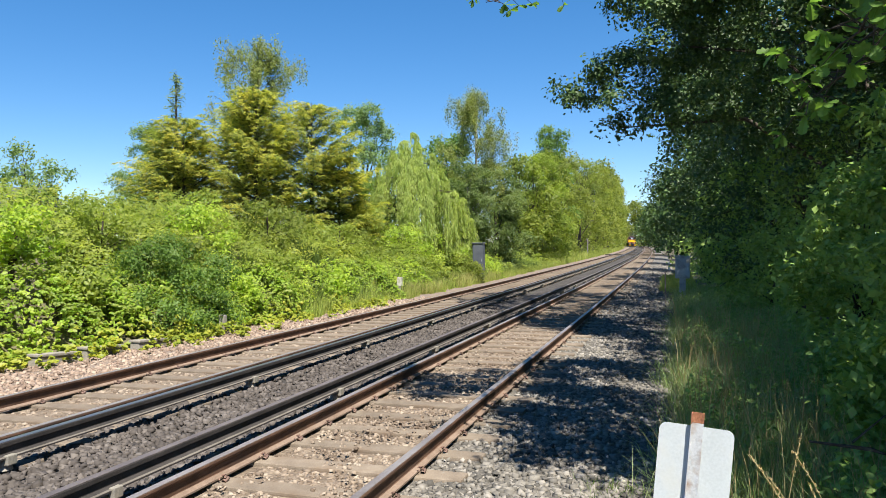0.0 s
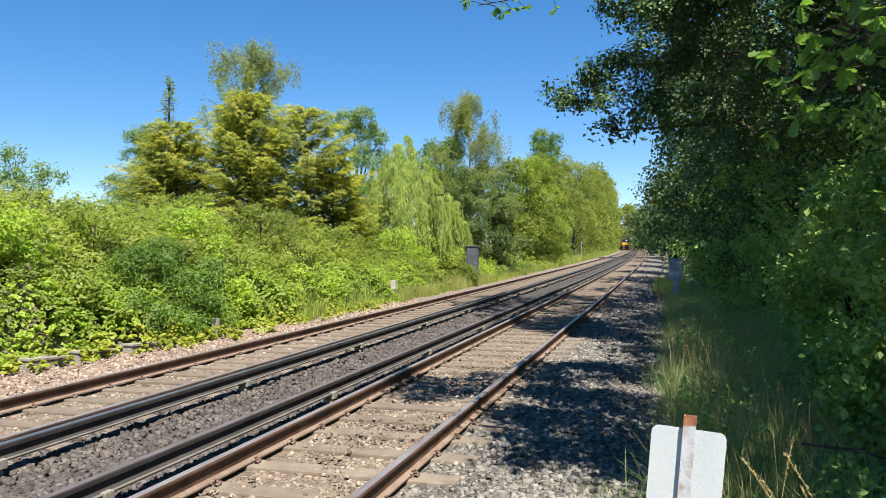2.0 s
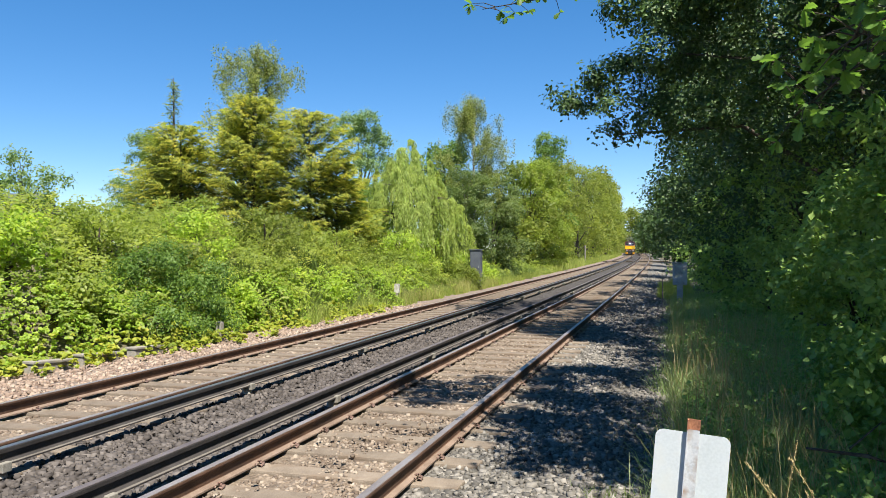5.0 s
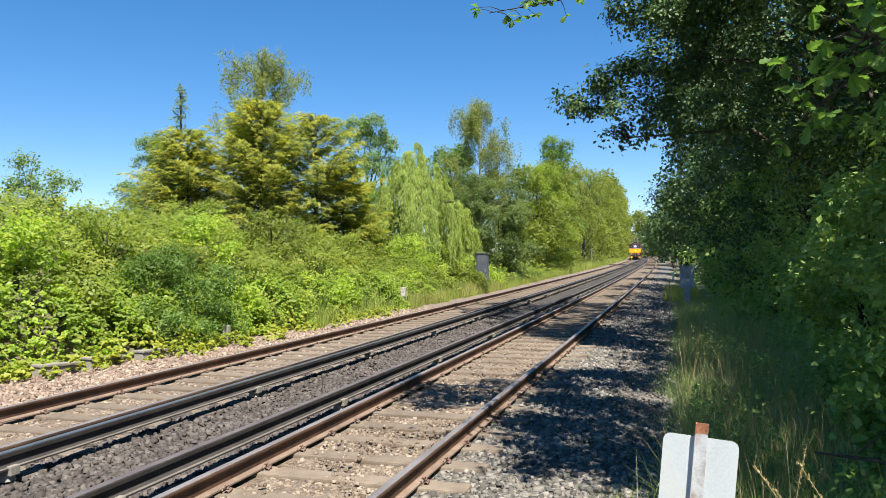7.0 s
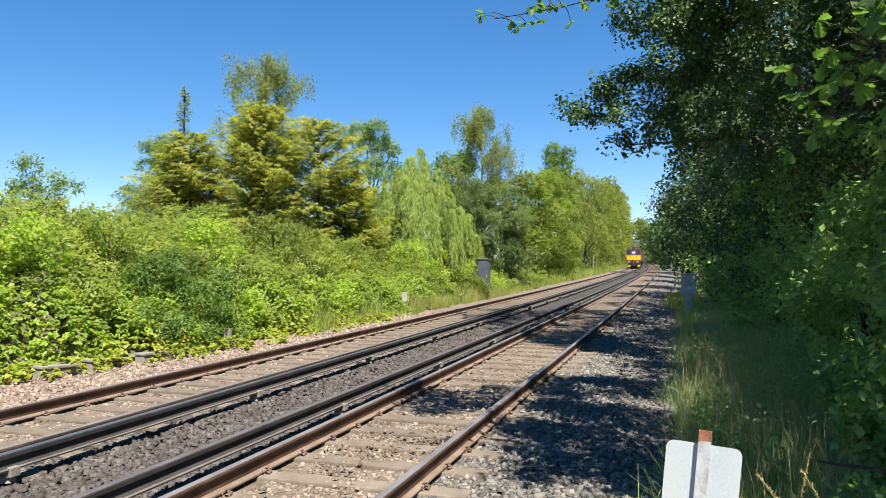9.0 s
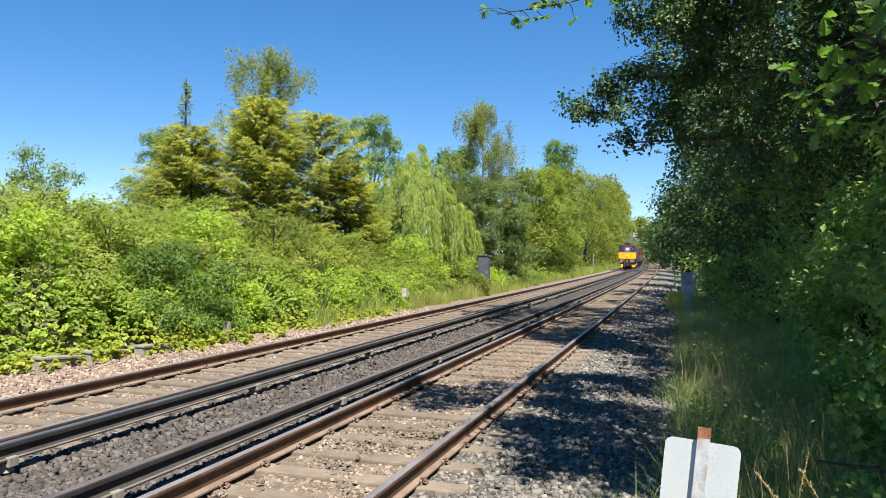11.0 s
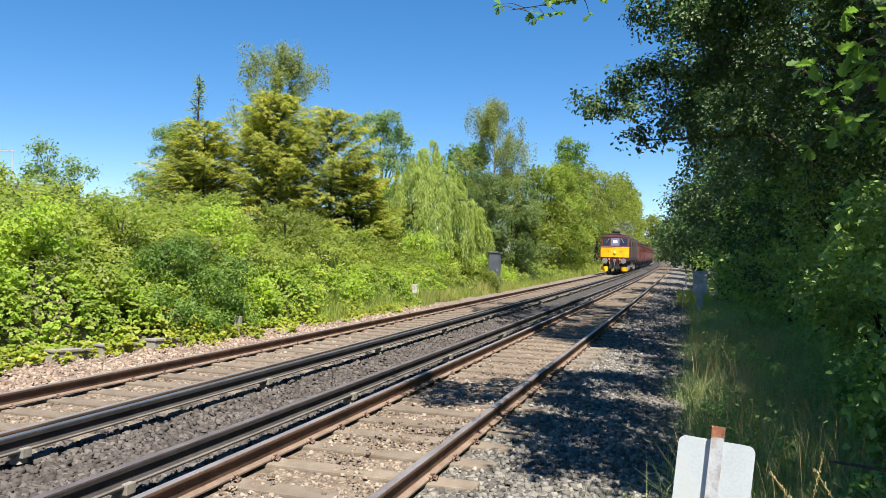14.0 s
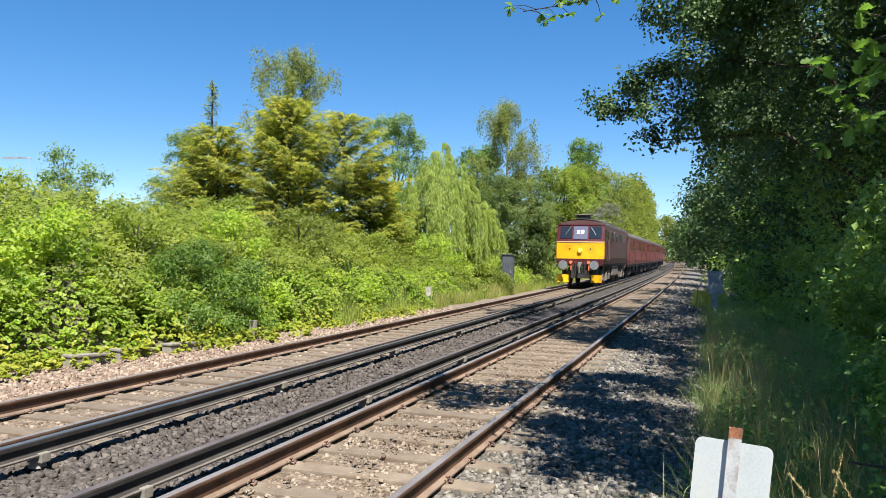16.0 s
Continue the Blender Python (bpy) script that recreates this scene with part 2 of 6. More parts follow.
# train
M["maroon"] = surface("maroon", [(0.060, 0.012, 0.014), (0.085, 0.016, 0.018), (0.11, 0.024, 0.025)], 0.35, scale=1.2, grain=40, bump=0.02, stain=(0.06, 0.03, 0.028), stain_scale=0.9)
M["maroon_dull"] = surface("maroon_dull", [(0.05, 0.022, 0.02), (0.075, 0.03, 0.028), (0.095, 0.042, 0.038)], 0.5, scale=1.2, grain=30, bump=0.03, stain=(0.06, 0.045, 0.04), stain_scale=0.8)
M["crimson"] = surface("crimson", [(0.152, 0.014, 0.018), (0.2, 0.019, 0.022), (0.24, 0.032, 0.034)], 0.35, scale=0.8, grain=30, bump=0.02, stain=(0.15, 0.03, 0.03), stain_scale=0.6)
M["yellow"] = surface("yellow", [(0.72, 0.36, 0.008), (0.82, 0.44, 0.01), (0.88, 0.5, 0.015)], 0.4, scale=2, grain=40, bump=0.02, stain=(0.6, 0.3, 0.02), stain_scale=1.5)
M["roof_grey"] = surface("roof_grey", [(0.10, 0.09, 0.08), (0.15, 0.135, 0.12), (0.2, 0.18, 0.165)], 0.65, scale=1.5, grain=30, bump=0.1, stain=(0.07, 0.06, 0.055), stain_scale=0.6)
M["under_black"] = surface("under_black", [(0.012, 0.012, 0.012), (0.03, 0.027, 0.025), (0.06, 0.05, 0.045)], 0.7, scale=4, grain=40, bump=0.2)
M["under_brown"] = surface("under_brown", [(0.09, 0.075, 0.062), (0.17, 0.145, 0.125), (0.27, 0.235, 0.205)], 0.75, scale=4, grain=40, bump=0.2)
M["steel"] = surface("steel", [(0.25, 0.25, 0.25), (0.36, 0.36, 0.36), (0.45, 0.45, 0.45)], 0.4, metal=0.7, scale=8, grain=60, bump=0.05)
M["buffer_red"] = plain("buffer_red", (0.36, 0.03, 0.03), 0.5)
M["orange"] = plain("orange", (0.75, 0.2, 0.07), 0.5)
M["cream"] = plain("cream", (0.55, 0.38, 0.22), 0.5)
M["rail_maroon"] = plain("rail_maroon", (0.16, 0.09, 0.085), 0.5)
M["glass"] = plain("glass", (0.02, 0.025, 0.03), 0.05, spec=0.8)
M["headcode_glass"] = plain("headcode_glass", (0.13, 0.13, 0.19), 0.15)
M["lamp_white"] = plain("lamp_white", (0.8, 0.85, 0.95), 0.3, glow=0.45)
M["lamp_warm"] = plain("lamp_warm", (1.0, 0.55, 0.15), 0.3, glow=0.5)
M["sheet_metal"] = plain("sheet_metal", (0.6, 0.6, 0.6), 0.4, metal=0.8)

# ---- building helpers ----
CURVE = -0.00022  # the line bends gently to the left
RAIL_TOP = 0.17
TRACK_NEAR, TRACK_FAR = -2.92, -6.75


def bend(s):
    """Sideways shift of the line at s metres along it."""
    return 0.5 * CURVE * s * s if s > 0 else 0.0


def mesh_from(name, verts, faces, material, smooth=False):
    me = bpy.data.meshes.new(name)
    me.from_pydata([tuple(v) for v in verts], [], faces)
    me.materials.append(material)
    if smooth:
        me.polygons.foreach_set("use_smooth", [True] * len(me.polygons))
    me.update()
    return me


def fast_mesh(name, verts, tris, material):
    """A mesh from arrays of corners and triangles."""
    me = bpy.data.meshes.new(name)
    n = len(tris)
    me.vertices.add(len(verts))
    me.vertices.foreach_set("co", np.asarray(verts, dtype=np.float32).ravel())
    me.loops.add(n * 3)
    me.loops.foreach_set("vertex_index", np.asarray(tris, dtype=np.int32).ravel())
    me.polygons.add(n)
    me.polygons.foreach_set("loop_start", np.arange(0, n * 3, 3, dtype=np.int32))
    me.polygons.foreach_set("loop_total", np.full(n, 3, dtype=np.int32))
    me.materials.append(material)
    me.update(calc_edges=True)
    return me


def part(name, data, material, parent, label=""):
    """One mesh object under a thing or a part; data: a bmesh or a mesh."""
    if isinstance(data, bmesh.types.BMesh):
        me = bpy.data.meshes.new(name)
        data.to_mesh(me)
        data.free()
        me.materials.append(material)
    else:
        me = data
    ob = new(name, me)
    ob.parent = parent
    if label:
        tagged(ob, label)
    return ob


def thing(name, label, category, group="", kind="", at=None):
    ob = new(name)
    ob.empty_display_size = 0.2
    if at is not None:
        ob.matrix_basis = at
    return tagged(ob, label, category, group, kind)


def box(bm, x0, x1, y0, y1, z0, z1, bevel=0.0, m=None):
    r = bmesh.ops.create_cube(bm, size=1.0)
    vs = r["verts"]
    for v in vs:
        v.co = Vector(((x0 + x1) / 2 + v.co.x * (x1 - x0), (y0 + y1) / 2 + v.co.y * (y1 - y0), (z0 + z1) / 2 + v.co.z * (z1 - z0)))
        if m is not None:
            v.co = m @ v.co
    if bevel:
        es = list({e for v in vs for e in v.link_edges})
        bmesh.ops.bevel(bm, geom=es, offset=bevel, segments=2, affect="EDGES", profile=0.6)
    return bm


def rod(bm, a, b, r0, r1=None, sides=10):
    a, b = Vector(a), Vector(b)
    d = b - a
    m = Matrix.Translation((a + b) / 2) @ d.to_track_quat("Z", "Y").to_matrix().to_4x4()
    bmesh.ops.create_cone(bm, cap_ends=True, segments=sides, radius1=r0, radius2=r0 if r1 is None else r1, depth=d.length, matrix=m)
    return bm


def bm_new():
    return bmesh.new()


def sweep(profile, stations, place):
    """Corners and faces of a closed outline carried along; place(s) gives x, turn and z of the line at s."""
    verts, faces, n = [], [], len(profile)
    for s in stations:
        x0, z0 = place(s)
        for px, pz in profile:
            verts.append((x0 + px, s, z0 + pz))
    for i in range(len(stations) - 1):
        for j in range(n):
            a, b = i * n + j, i * n + (j + 1) % n
            faces.append((a, b, b + n, a + n))
    faces.append(tuple(range(n))[::-1])
    faces.append(tuple(range((len(stations) - 1) * n, len(stations) * n)))
    return verts, faces


def tubes(name, lines, material, sides=7):
    """Tapered limbs: each line is a list of (point, radius)."""
    verts, faces = [], []
    for line in lines:
        base = len(verts)
        for i, (p, r) in enumerate(line):
            q = line[min(i + 1, len(line) - 1)][0]
            o = line[max(i - 1, 0)][0]
            d = (Vector(q) - Vector(o)).normalized()
            u = d.orthogonal().normalized()
            v = d.cross(u)
            for k in range(sides):
                a = 2 * math.pi * k / sides
                verts.append(Vector(p) + (u * math.cos(a) + v * math.sin(a)) * r)
        for i in range(len(line) - 1):
            for k in range(sides):
                a, b = base + i * sides + k, base + i * sides + (k + 1) % sides
                faces.append((a, b, b + sides, a + sides))
        faces.append(tuple(base + (len(line) - 1) * sides + k for k in range(sides)))
    return mesh_from(name, verts, faces, material, smooth=True)


def unit(a):
    return a / np.maximum(np.linalg.norm(a, axis=1, keepdims=True), 1e-9)


def leaf_mesh(name, P, N, length, width, material, rng, T=None, fold=0.18):
    """Folded leaves at P facing N; T: the way that their tips point."""
    n = len(P)
    N = unit(N)
    if T is None:
        T = rng.normal(size=(n, 3))
    T = unit(T - N * np.sum(T * N, axis=1, keepdims=True))
    B = np.cross(N, T)
    k = rng.uniform(0.65, 1.3, (n, 1))
    L, W = length * k * 0.5, width * k * 0.5
    V = np.empty((n, 4, 3))
    V[:, 0] = P - T * L
    V[:, 1] = P + B * W + N * W * fold * 2
    V[:, 2] = P + T * L - N * L * fold
    V[:, 3] = P - B * W + N * W * fold * 2
    i = np.arange(n)[:, None] * 4
    tri = np.concatenate([i + [0, 1, 2], i + [0, 2, 3]], axis=1).reshape(-1, 3)
    return fast_mesh(name, V.reshape(-1, 3), tri, material)


def blade_mesh(name, P, height, width, material, rng, lean=0.35):
    """Bent grass blades standing at P."""
    n = len(P)
    h = np.asarray(height).reshape(-1, 1) * rng.uniform(0.45, 1.25, (n, 1)) * (1 + 0.35 * wave(P[:, 0] * 1.7, P[:, 1] * 1.5, 2.0)).reshape(-1, 1)
    a = rng.uniform(0, 2 * np.pi, n)
    side = np.stack([np.cos(a), np.sin(a), np.zeros(n)], 1)
    b = rng.uniform(0, 2 * np.pi, n)
    over = np.stack([np.cos(b), np.sin(b), np.zeros(n)], 1) * rng.uniform(0.1, 1.0, (n, 1)) * lean
    up = np.array([0, 0, 1.0])
    w = width * rng.uniform(0.6, 1.3, (n, 1)) * 0.5
    V = np.empty((n, 5, 3))
    V[:, 0], V[:, 1] = P - side * w, P + side * w
    mid = P + up * h * 0.6 + over * h * 0.35
    V[:, 2], V[:, 3] = mid - side * w * 0.7, mid + side * w * 0.7
    V[:, 4] = P + up * h * 0.97 + over * h
    i = np.arange(n)[:, None] * 5
    tri = np.concatenate([i + [0, 1, 3], i + [0, 3, 2], i + [2, 3, 4]], axis=1).reshape(-1, 3)
    return fast_mesh(name, V.reshape(-1, 3), tri, material)


def stone_mesh(name, P, size, material, rng, flat=0.75):
    """Broken stones: uneven six-cornered lumps of eight faces with blunt tips."""
    n = len(P)
    base = np.array([(1, 1, 1), (-1, 1, 0.9), (-1, -1, 1), (1, -1, 0.8), (0.9, 1, -1), (-1, 0.9, -1), (-0.9, -1, -1), (1, -0.9, -1)]) * 0.5
    V = base[None] * rng.uniform(0.3, 1.25, (n, 8, 3)) * (size * rng.uniform(0.55, 1.35, (n, 1, 1))) * np.array([1.15, 0.85, flat])
    a, b = rng.uniform(0, 2 * np.pi, n), rng.normal(0, 0.45, n)
    ca, sa, cb, sb = np.cos(a), np.sin(a), np.cos(b), np.sin(b)
    Rz = np.zeros((n, 3, 3))
    Rz[:, 0, 0], Rz[:, 0, 1], Rz[:, 1, 0], Rz[:, 1, 1], Rz[:, 2, 2] = ca, -sa, sa, ca, 1
    Rx = np.zeros((n, 3, 3))
    Rx[:, 0, 0], Rx[:, 1, 1], Rx[:, 1, 2], Rx[:, 2, 1], Rx[:, 2, 2] = 1, cb, -sb, sb, cb
    V = np.einsum("nij,nkj->nki", Rz @ Rx, V) + P[:, None]
    q = np.array([(0, 1, 2), (0, 2, 3), (0, 4, 5), (0, 5, 1), (1, 5, 6), (1, 6, 2), (2, 6, 7), (2, 7, 3), (3, 7, 4), (3, 4, 0)])
    tri = (np.arange(n)[:, None, None] * 8 + q[None]).reshape(-1, 3)
    return fast_mesh(name, V.reshape(-1, 3), tri, material)


def wave(x, y, seed=0.0):
    """Smooth lumps, about -1 to 1, over the plan."""
    return (np.sin(x * 1.3 + 2.1 * np.sin(y * 0.7 + seed) + seed) + np.sin(y * 1.1 + 1.7 * np.sin(x * 0.9 - seed) + 2 * seed)
            + 0.6 * np.sin(x * 2.9 + y * 2.3 + 3 * seed) + 0.5 * np.sin(x * 4.1 - y * 3.7 + seed)) / 3.1


# ---- ground ----
def step01(a, b, x):
    t = np.clip((x - a) / (b - a), 0, 1)
    return t * t * (3 - 2 * t)


def bank_foot(s):
    return np.interp(s, [-5, 8, 10.4, 12, 14, 20, 28, 38, 60, 130], [-11.2, -11.2, -10.9, -10.6, -10.15, -10.0, -9.8, -9.4, -9.9, -10.6]) + 0.22 * np.sin(np.asarray(s) * 1.7) + 0.14 * np.sin(np.asarray(s) * 4.3 + 1.0)


def bank_top(s):
    return np.interp(s, [-10, 8, 14, 18, 24, 30, 36, 46, 70, 130], [3.1, 3.3, 3.3, 3.2, 3.1, 2.6, 2.15, 1.9, 1.5, 1.0])


def thicket(u, s):
    """Height of the tangle's surface beside the line; u: distance across, s: along."""
    d = bank_foot(s) - u
    rise = np.where(d > 0, 1 - np.exp(-np.maximum(d, 0) / 2.3), 0.0)
    lump = 0.34 * wave(u * 0.9, s * 0.8, 1.3) + 0.24 * wave(u * 2.4, s * 2.1, 4.2)
    return bank_top(s) * rise * (1 + 0.55 * lump) + np.where(d > 0, 0.45 * lump * np.minimum(1, d), 0.0)


def ground_z(u, s):
    left = np.maximum(thicket(u, s) - 0.55, 0) * 0.9
    right = 0.10 * step01(-0.3, 1.2, u) + 0.35 * step01(1.2, 6, u)
    return -0.22 + left + right


def build_ground():
    us = np.concatenate([[-1800, -600, -250, -120, -70, -45, -34], np.arange(-28, 10.1, 0.8), [13, 18, 26, 40, 70, 120, 250, 600, 1800]])
    ss = np.concatenate([[-1800, -600, -200, -80, -40, -20], np.arange(-10, 60, 1.2), np.arange(60, 200, 7), [210, 240, 280, 330, 400, 520, 800, 1300, 2200]])
    U, S = np.meshgrid(us, ss)
    Z = np.where(np.abs(U) > 45, 0.0 - 0.2, ground_z(U, S) - 0.35 * step01(-10.8, -12.0, U))
    X = U + np.where((S > 0) & (S < 400), 0.5 * CURVE * S * S, np.where(S >= 400, 0.5 * CURVE * 400 * 400, 0))
    verts = np.stack([X, S, Z], -1).reshape(-1, 3)
    w = len(us)
    faces = [(j * w + i, j * w + i + 1, (j + 1) * w + i + 1, (j + 1) * w + i) for j in range(len(ss) - 1) for i in range(w - 1)]
    ob = new("ground", mesh_from("ground", verts.tolist(), faces, M["earth"], smooth=True))
    tagged(ob, "dark earth under grass, ivy and bramble beside the railway", "ground", kind="structure")


STATIONS = [-12.0 + 3.0 * i for i in range(25)] + [63.0 + 8 * i for i in range(44)]


def strip(name, u_z, material, label):
    """A long bed along the line, from pairs of (across, height)."""
    verts, faces, n = [], [], len(u_z)
    for s in STATIONS:
        for u, z in u_z:
            verts.append((u + bend(s), s, z))
    for i in range(len(STATIONS) - 1):
        for j in range(n - 1):
            a = i * n + j
            faces.append((a, a + 1, a + n + 1, a + n))
    ob = new(name, mesh_from(name, verts, faces, material))
    tagged(ob, label, "ballast", kind="structure")


def build_ballast():
    strip("ballast_shoulder_far", [(-12.4, -0.32), (-11.4, -0.2), (-10.3, -0.17), (-9.2, -0.12), (-8.25, -0.035), (-7.6, -0.035)], M["ballast_pink"], "pale pinkish stone ballast shoulder beside the far track")
    strip("ballast_bed_far", [(-7.6, -0.035), (-6.75, -0.03), (-5.85, -0.035)], M["ballast_brown"], "brown dusty ballast between the rails of the far track")
    strip("ballast_between_tracks", [(-5.85, -0.035), (-5.5, -0.045), (-5.2, -0.09), (-4.7, -0.10), (-4.25, -0.06), (-4.0, -0.045)], M["ballast_dark"], "dark grey stone ballast between the two tracks")
    strip("ballast_bed_near", [(-4.0, -0.045), (-3.6, -0.035), (-2.2, -0.035)], M["ballast_brown"], "brown dusty ballast between the rails of the near track")
    strip("ballast_shoulder_near", [(-2.2, -0.035), (-1.5, -0.04), (-0.8, -0.08), (-0.2, -0.14), (0.4, -0.3)], M["ballast_grey"], "grey stone ballast shoulder beside the near track")
    rng = np.random.default_rng(5)

    def scatter(name, u0, u1, zf, material, count, s0, s1, size, label, skip=None):
        # thinner with distance
        s = s0 + (s1 - s0) * rng.uniform(0, 1, count) ** 1.8
        u = rng.uniform(u0, u1, count)
        if skip is not None:
            keep = skip(u, s)
            u, s = u[keep], s[keep]
        z = zf(u) + rng.uniform(-0.25, 0.35, len(u)) * size
        P = np.stack([u + 0.5 * CURVE * np.maximum(s, 0) ** 2, s, z], 1)
        ob = new(name, stone_mesh(name, P, size, material, rng))
        tagged(ob, label, "ballast stones", kind="stuff")

    def lvl(*pairs):
        xs, zs = zip(*pairs)
        return lambda u: np.interp(u, xs, zs)

    scatter("ballast_stones_far_shoulder", -11.2, -7.6, lvl((-11.4, -0.2), (-10.3, -0.17), (-9.2, -0.12), (-8.25, -0.035), (-7.6, -0.035)), M["stone_pink"], 10000, 6.0, 27, 0.06, "loose pale pinkish ballast stones beside the far track")
    scatter("ballast_stones_far_bed", -7.4, -6.1, lvl((-7.6, -0.045), (-6.1, -0.045)), M["stone_brown"], 5000, 4.0, 20, 0.05, "loose brown ballast stones between far rails",
            lambda u, s: np.abs((s - SLEEPER_0) / SLEEPER_STEP - np.round((s - SLEEPER_0) / SLEEPER_STEP)) * SLEEPER_STEP > 0.15)
    scatter("ballast_stones_between", -5.85, -3.8, lvl((-5.85, -0.035), (-5.5, -0.035), (-5.2, -0.08), (-4.7, -0.09), (-4.25, -0.05), (-3.8, -0.04)), M["stone_dark"], 15000, 4.0, 23, 0.058, "dark grey angular ballast stones between the tracks")
    scatter("ballast_stones_near_bed", -3.55, -2.3, lvl((-4.1, -0.05), (-2.2, -0.04)), M["stone_brown"], 10500, 3.5, 20, 0.042, "loose brown ballast stones between near rails",
            lambda u, s: np.abs((s - SLEEPER_0) / SLEEPER_STEP - np.round((s - SLEEPER_0) / SLEEPER_STEP)) * SLEEPER_STEP > 0.10 + 0.05 * np.sin(u * 9 + s * 5))
    scatter("ballast_stones_on_sleepers", -3.55, -2.3, lvl((-4.1, 0.002), (-2.2, 0.002)), M["stone_brown"], 2600, 4.5, 22, 0.03, "small brown stones strewn over the sleepers",
            lambda u, s: wave(u * 2.6, s * 2.1, 4.0) + 0.5 * wave(u * 9.0, s * 8.0, 1.0) > 0.0)
    scatter("ballast_stones_far_off", -2.08, 0.0, lvl((-2.2, -0.04), (-1.5, -0.04), (-0.8, -0.08), (-0.2, -0.14), (0.4, -0.3)), M["stone_grey"], 3000, 20, 75, 0.085, "grey ballast stones beside the near track, further along")
    scatter("ballast_stones_behind", -2.08, -0.1, lvl((-2.2, -0.04), (-1.5, -0.04), (-0.8, -0.08), (-0.2, -0.14), (0.4, -0.3)), M["stone_grey"], 1500, 4.8, -9, 0.055, "grey ballast stones beside the near track, further back")
    scatter("ballast_stones_between_behind", -5.85, -3.8, lvl((-5.85, -0.035), (-5.5, -0.035), (-5.2, -0.08), (-4.7, -0.09), (-4.25, -0.05), (-3.8, -0.04)), M["stone_dark"], 1500, 4.2, -9, 0.056, "dark ballast stones between the tracks, further back")
    scatter("ballast_stones_near_shoulder", -2.08, -0.1, lvl((-2.2, -0.04), (-1.5, -0.04), (-0.8, -0.08), (-0.2, -0.14), (0.4, -0.3)), M["stone_grey"], 14500, 4.6, 26, 0.05, "grey angular ballast stones beside the near track")


SLEEPER_0, SLEEPER_STEP = 5.49, 0.67
RAIL = [(-0.070, 0.0), (0.070, 0.0), (0.070, 0.011), (0.012, 0.030), (0.010, 0.105), (0.030, 0.120), (0.036, 0.135), (0.035, 0.150), (0.026, 0.159),
        (-0.026, 0.159), (-0.035, 0.150), (-0.036, 0.135), (-0.030, 0.120), (-0.010, 0.105), (-0.012, 0.030), (-0.070, 0.011)]
THIRD = [(-0.075, 0.0), (0.075, 0.0), (0.075, 0.012), (0.018, 0.034), (0.016, 0.090), (0.036, 0.100), (0.038, 0.132), (0.030, 0.142),
         (-0.030, 0.142), (-0.038, 0.132), (-0.036, 0.100), (-0.016, 0.090), (-0.018, 0.034), (-0.075, 0.012)]


def add_rail(track, name, u, z, outline, side_mat, top_mat, label):
    v, f = sweep(outline, STATIONS, lambda s: (u + bend(s), z))
    ob = part(name, mesh_from(name, v, f, side_mat), side_mat, track, label)
    n = len(outline)
    top = [(a, b) for a, b in outline if b > outline[len(outline) // 2][1] - 0.012 and b > 0.1]
    xs = [a for a, b in top]
    zt = max(b for a, b in outline)
    # the worn running band on the head
    w = max(xs) * 0.92
    band = [(-w, zt - 0.004), (w, zt - 0.004), (w, zt + 0.001), (w * 0.7, zt + 0.003), (-w * 0.7, zt + 0.003), (-w, zt + 0.001)]
    v, f = sweep(band, STATIONS, lambda s: (u + bend(s), z))
    part("running_surface", mesh_from("running_surface", v, f, top_mat), top_mat, ob, "worn metal band on top of the rail")
    foot = M["foot_brown_lit"] if outline is RAIL else M["rail_foot"]
    for side in (-1, 1):
        fl = [(side * 0.071, 0.0), (side * 0.071, 0.014), (side * 0.024, 0.031), (side * 0.02, 0.026)]
        v, f = sweep(fl if side > 0 else fl[::-1], STATIONS, lambda s: (u + bend(s), z))
        part("rail_foot", mesh_from("rail_foot", v, f, foot), foot, ob, "dusty foot of the rail, coloured lighter for the sun on it")
    return ob


def sleeper_mesh():
    bm = bm_new()
    box(bm, -1.22, 1.22, -0.125, 0.125, -0.18, 0.0, 0.018)
    for v in bm.verts:
        if abs(v.co.x) < 0.3 and v.co.z > -0.02:
            v.co.z -= 0.02
        if v.co.z < -0.1:
            v.co.y *= 1.12
    me = bpy.data.meshes.new("sleeper")
    bm.to_mesh(me)
    bm.free()
    me.materials.append(M["sleeper"])
    return me


def clip_mesh():
    line = []
    for i in range(9):
        a = math.pi * 1.6 * i / 8
        line.append((Vector((0.045 + 0.035 * math.cos(a) - 0.03, 0.052 * math.sin(a * 0.8) - 0.02, 0.03 + 0.014 * math.sin(a * 1.3))), 0.0095))
    me = tubes("rail_clip", [line, [(Vector((0.05, -0.035, 0.005)), 0.02), (Vector((0.05, 0.035, 0.02)), 0.017)]], M["clip"], sides=6)
    return me


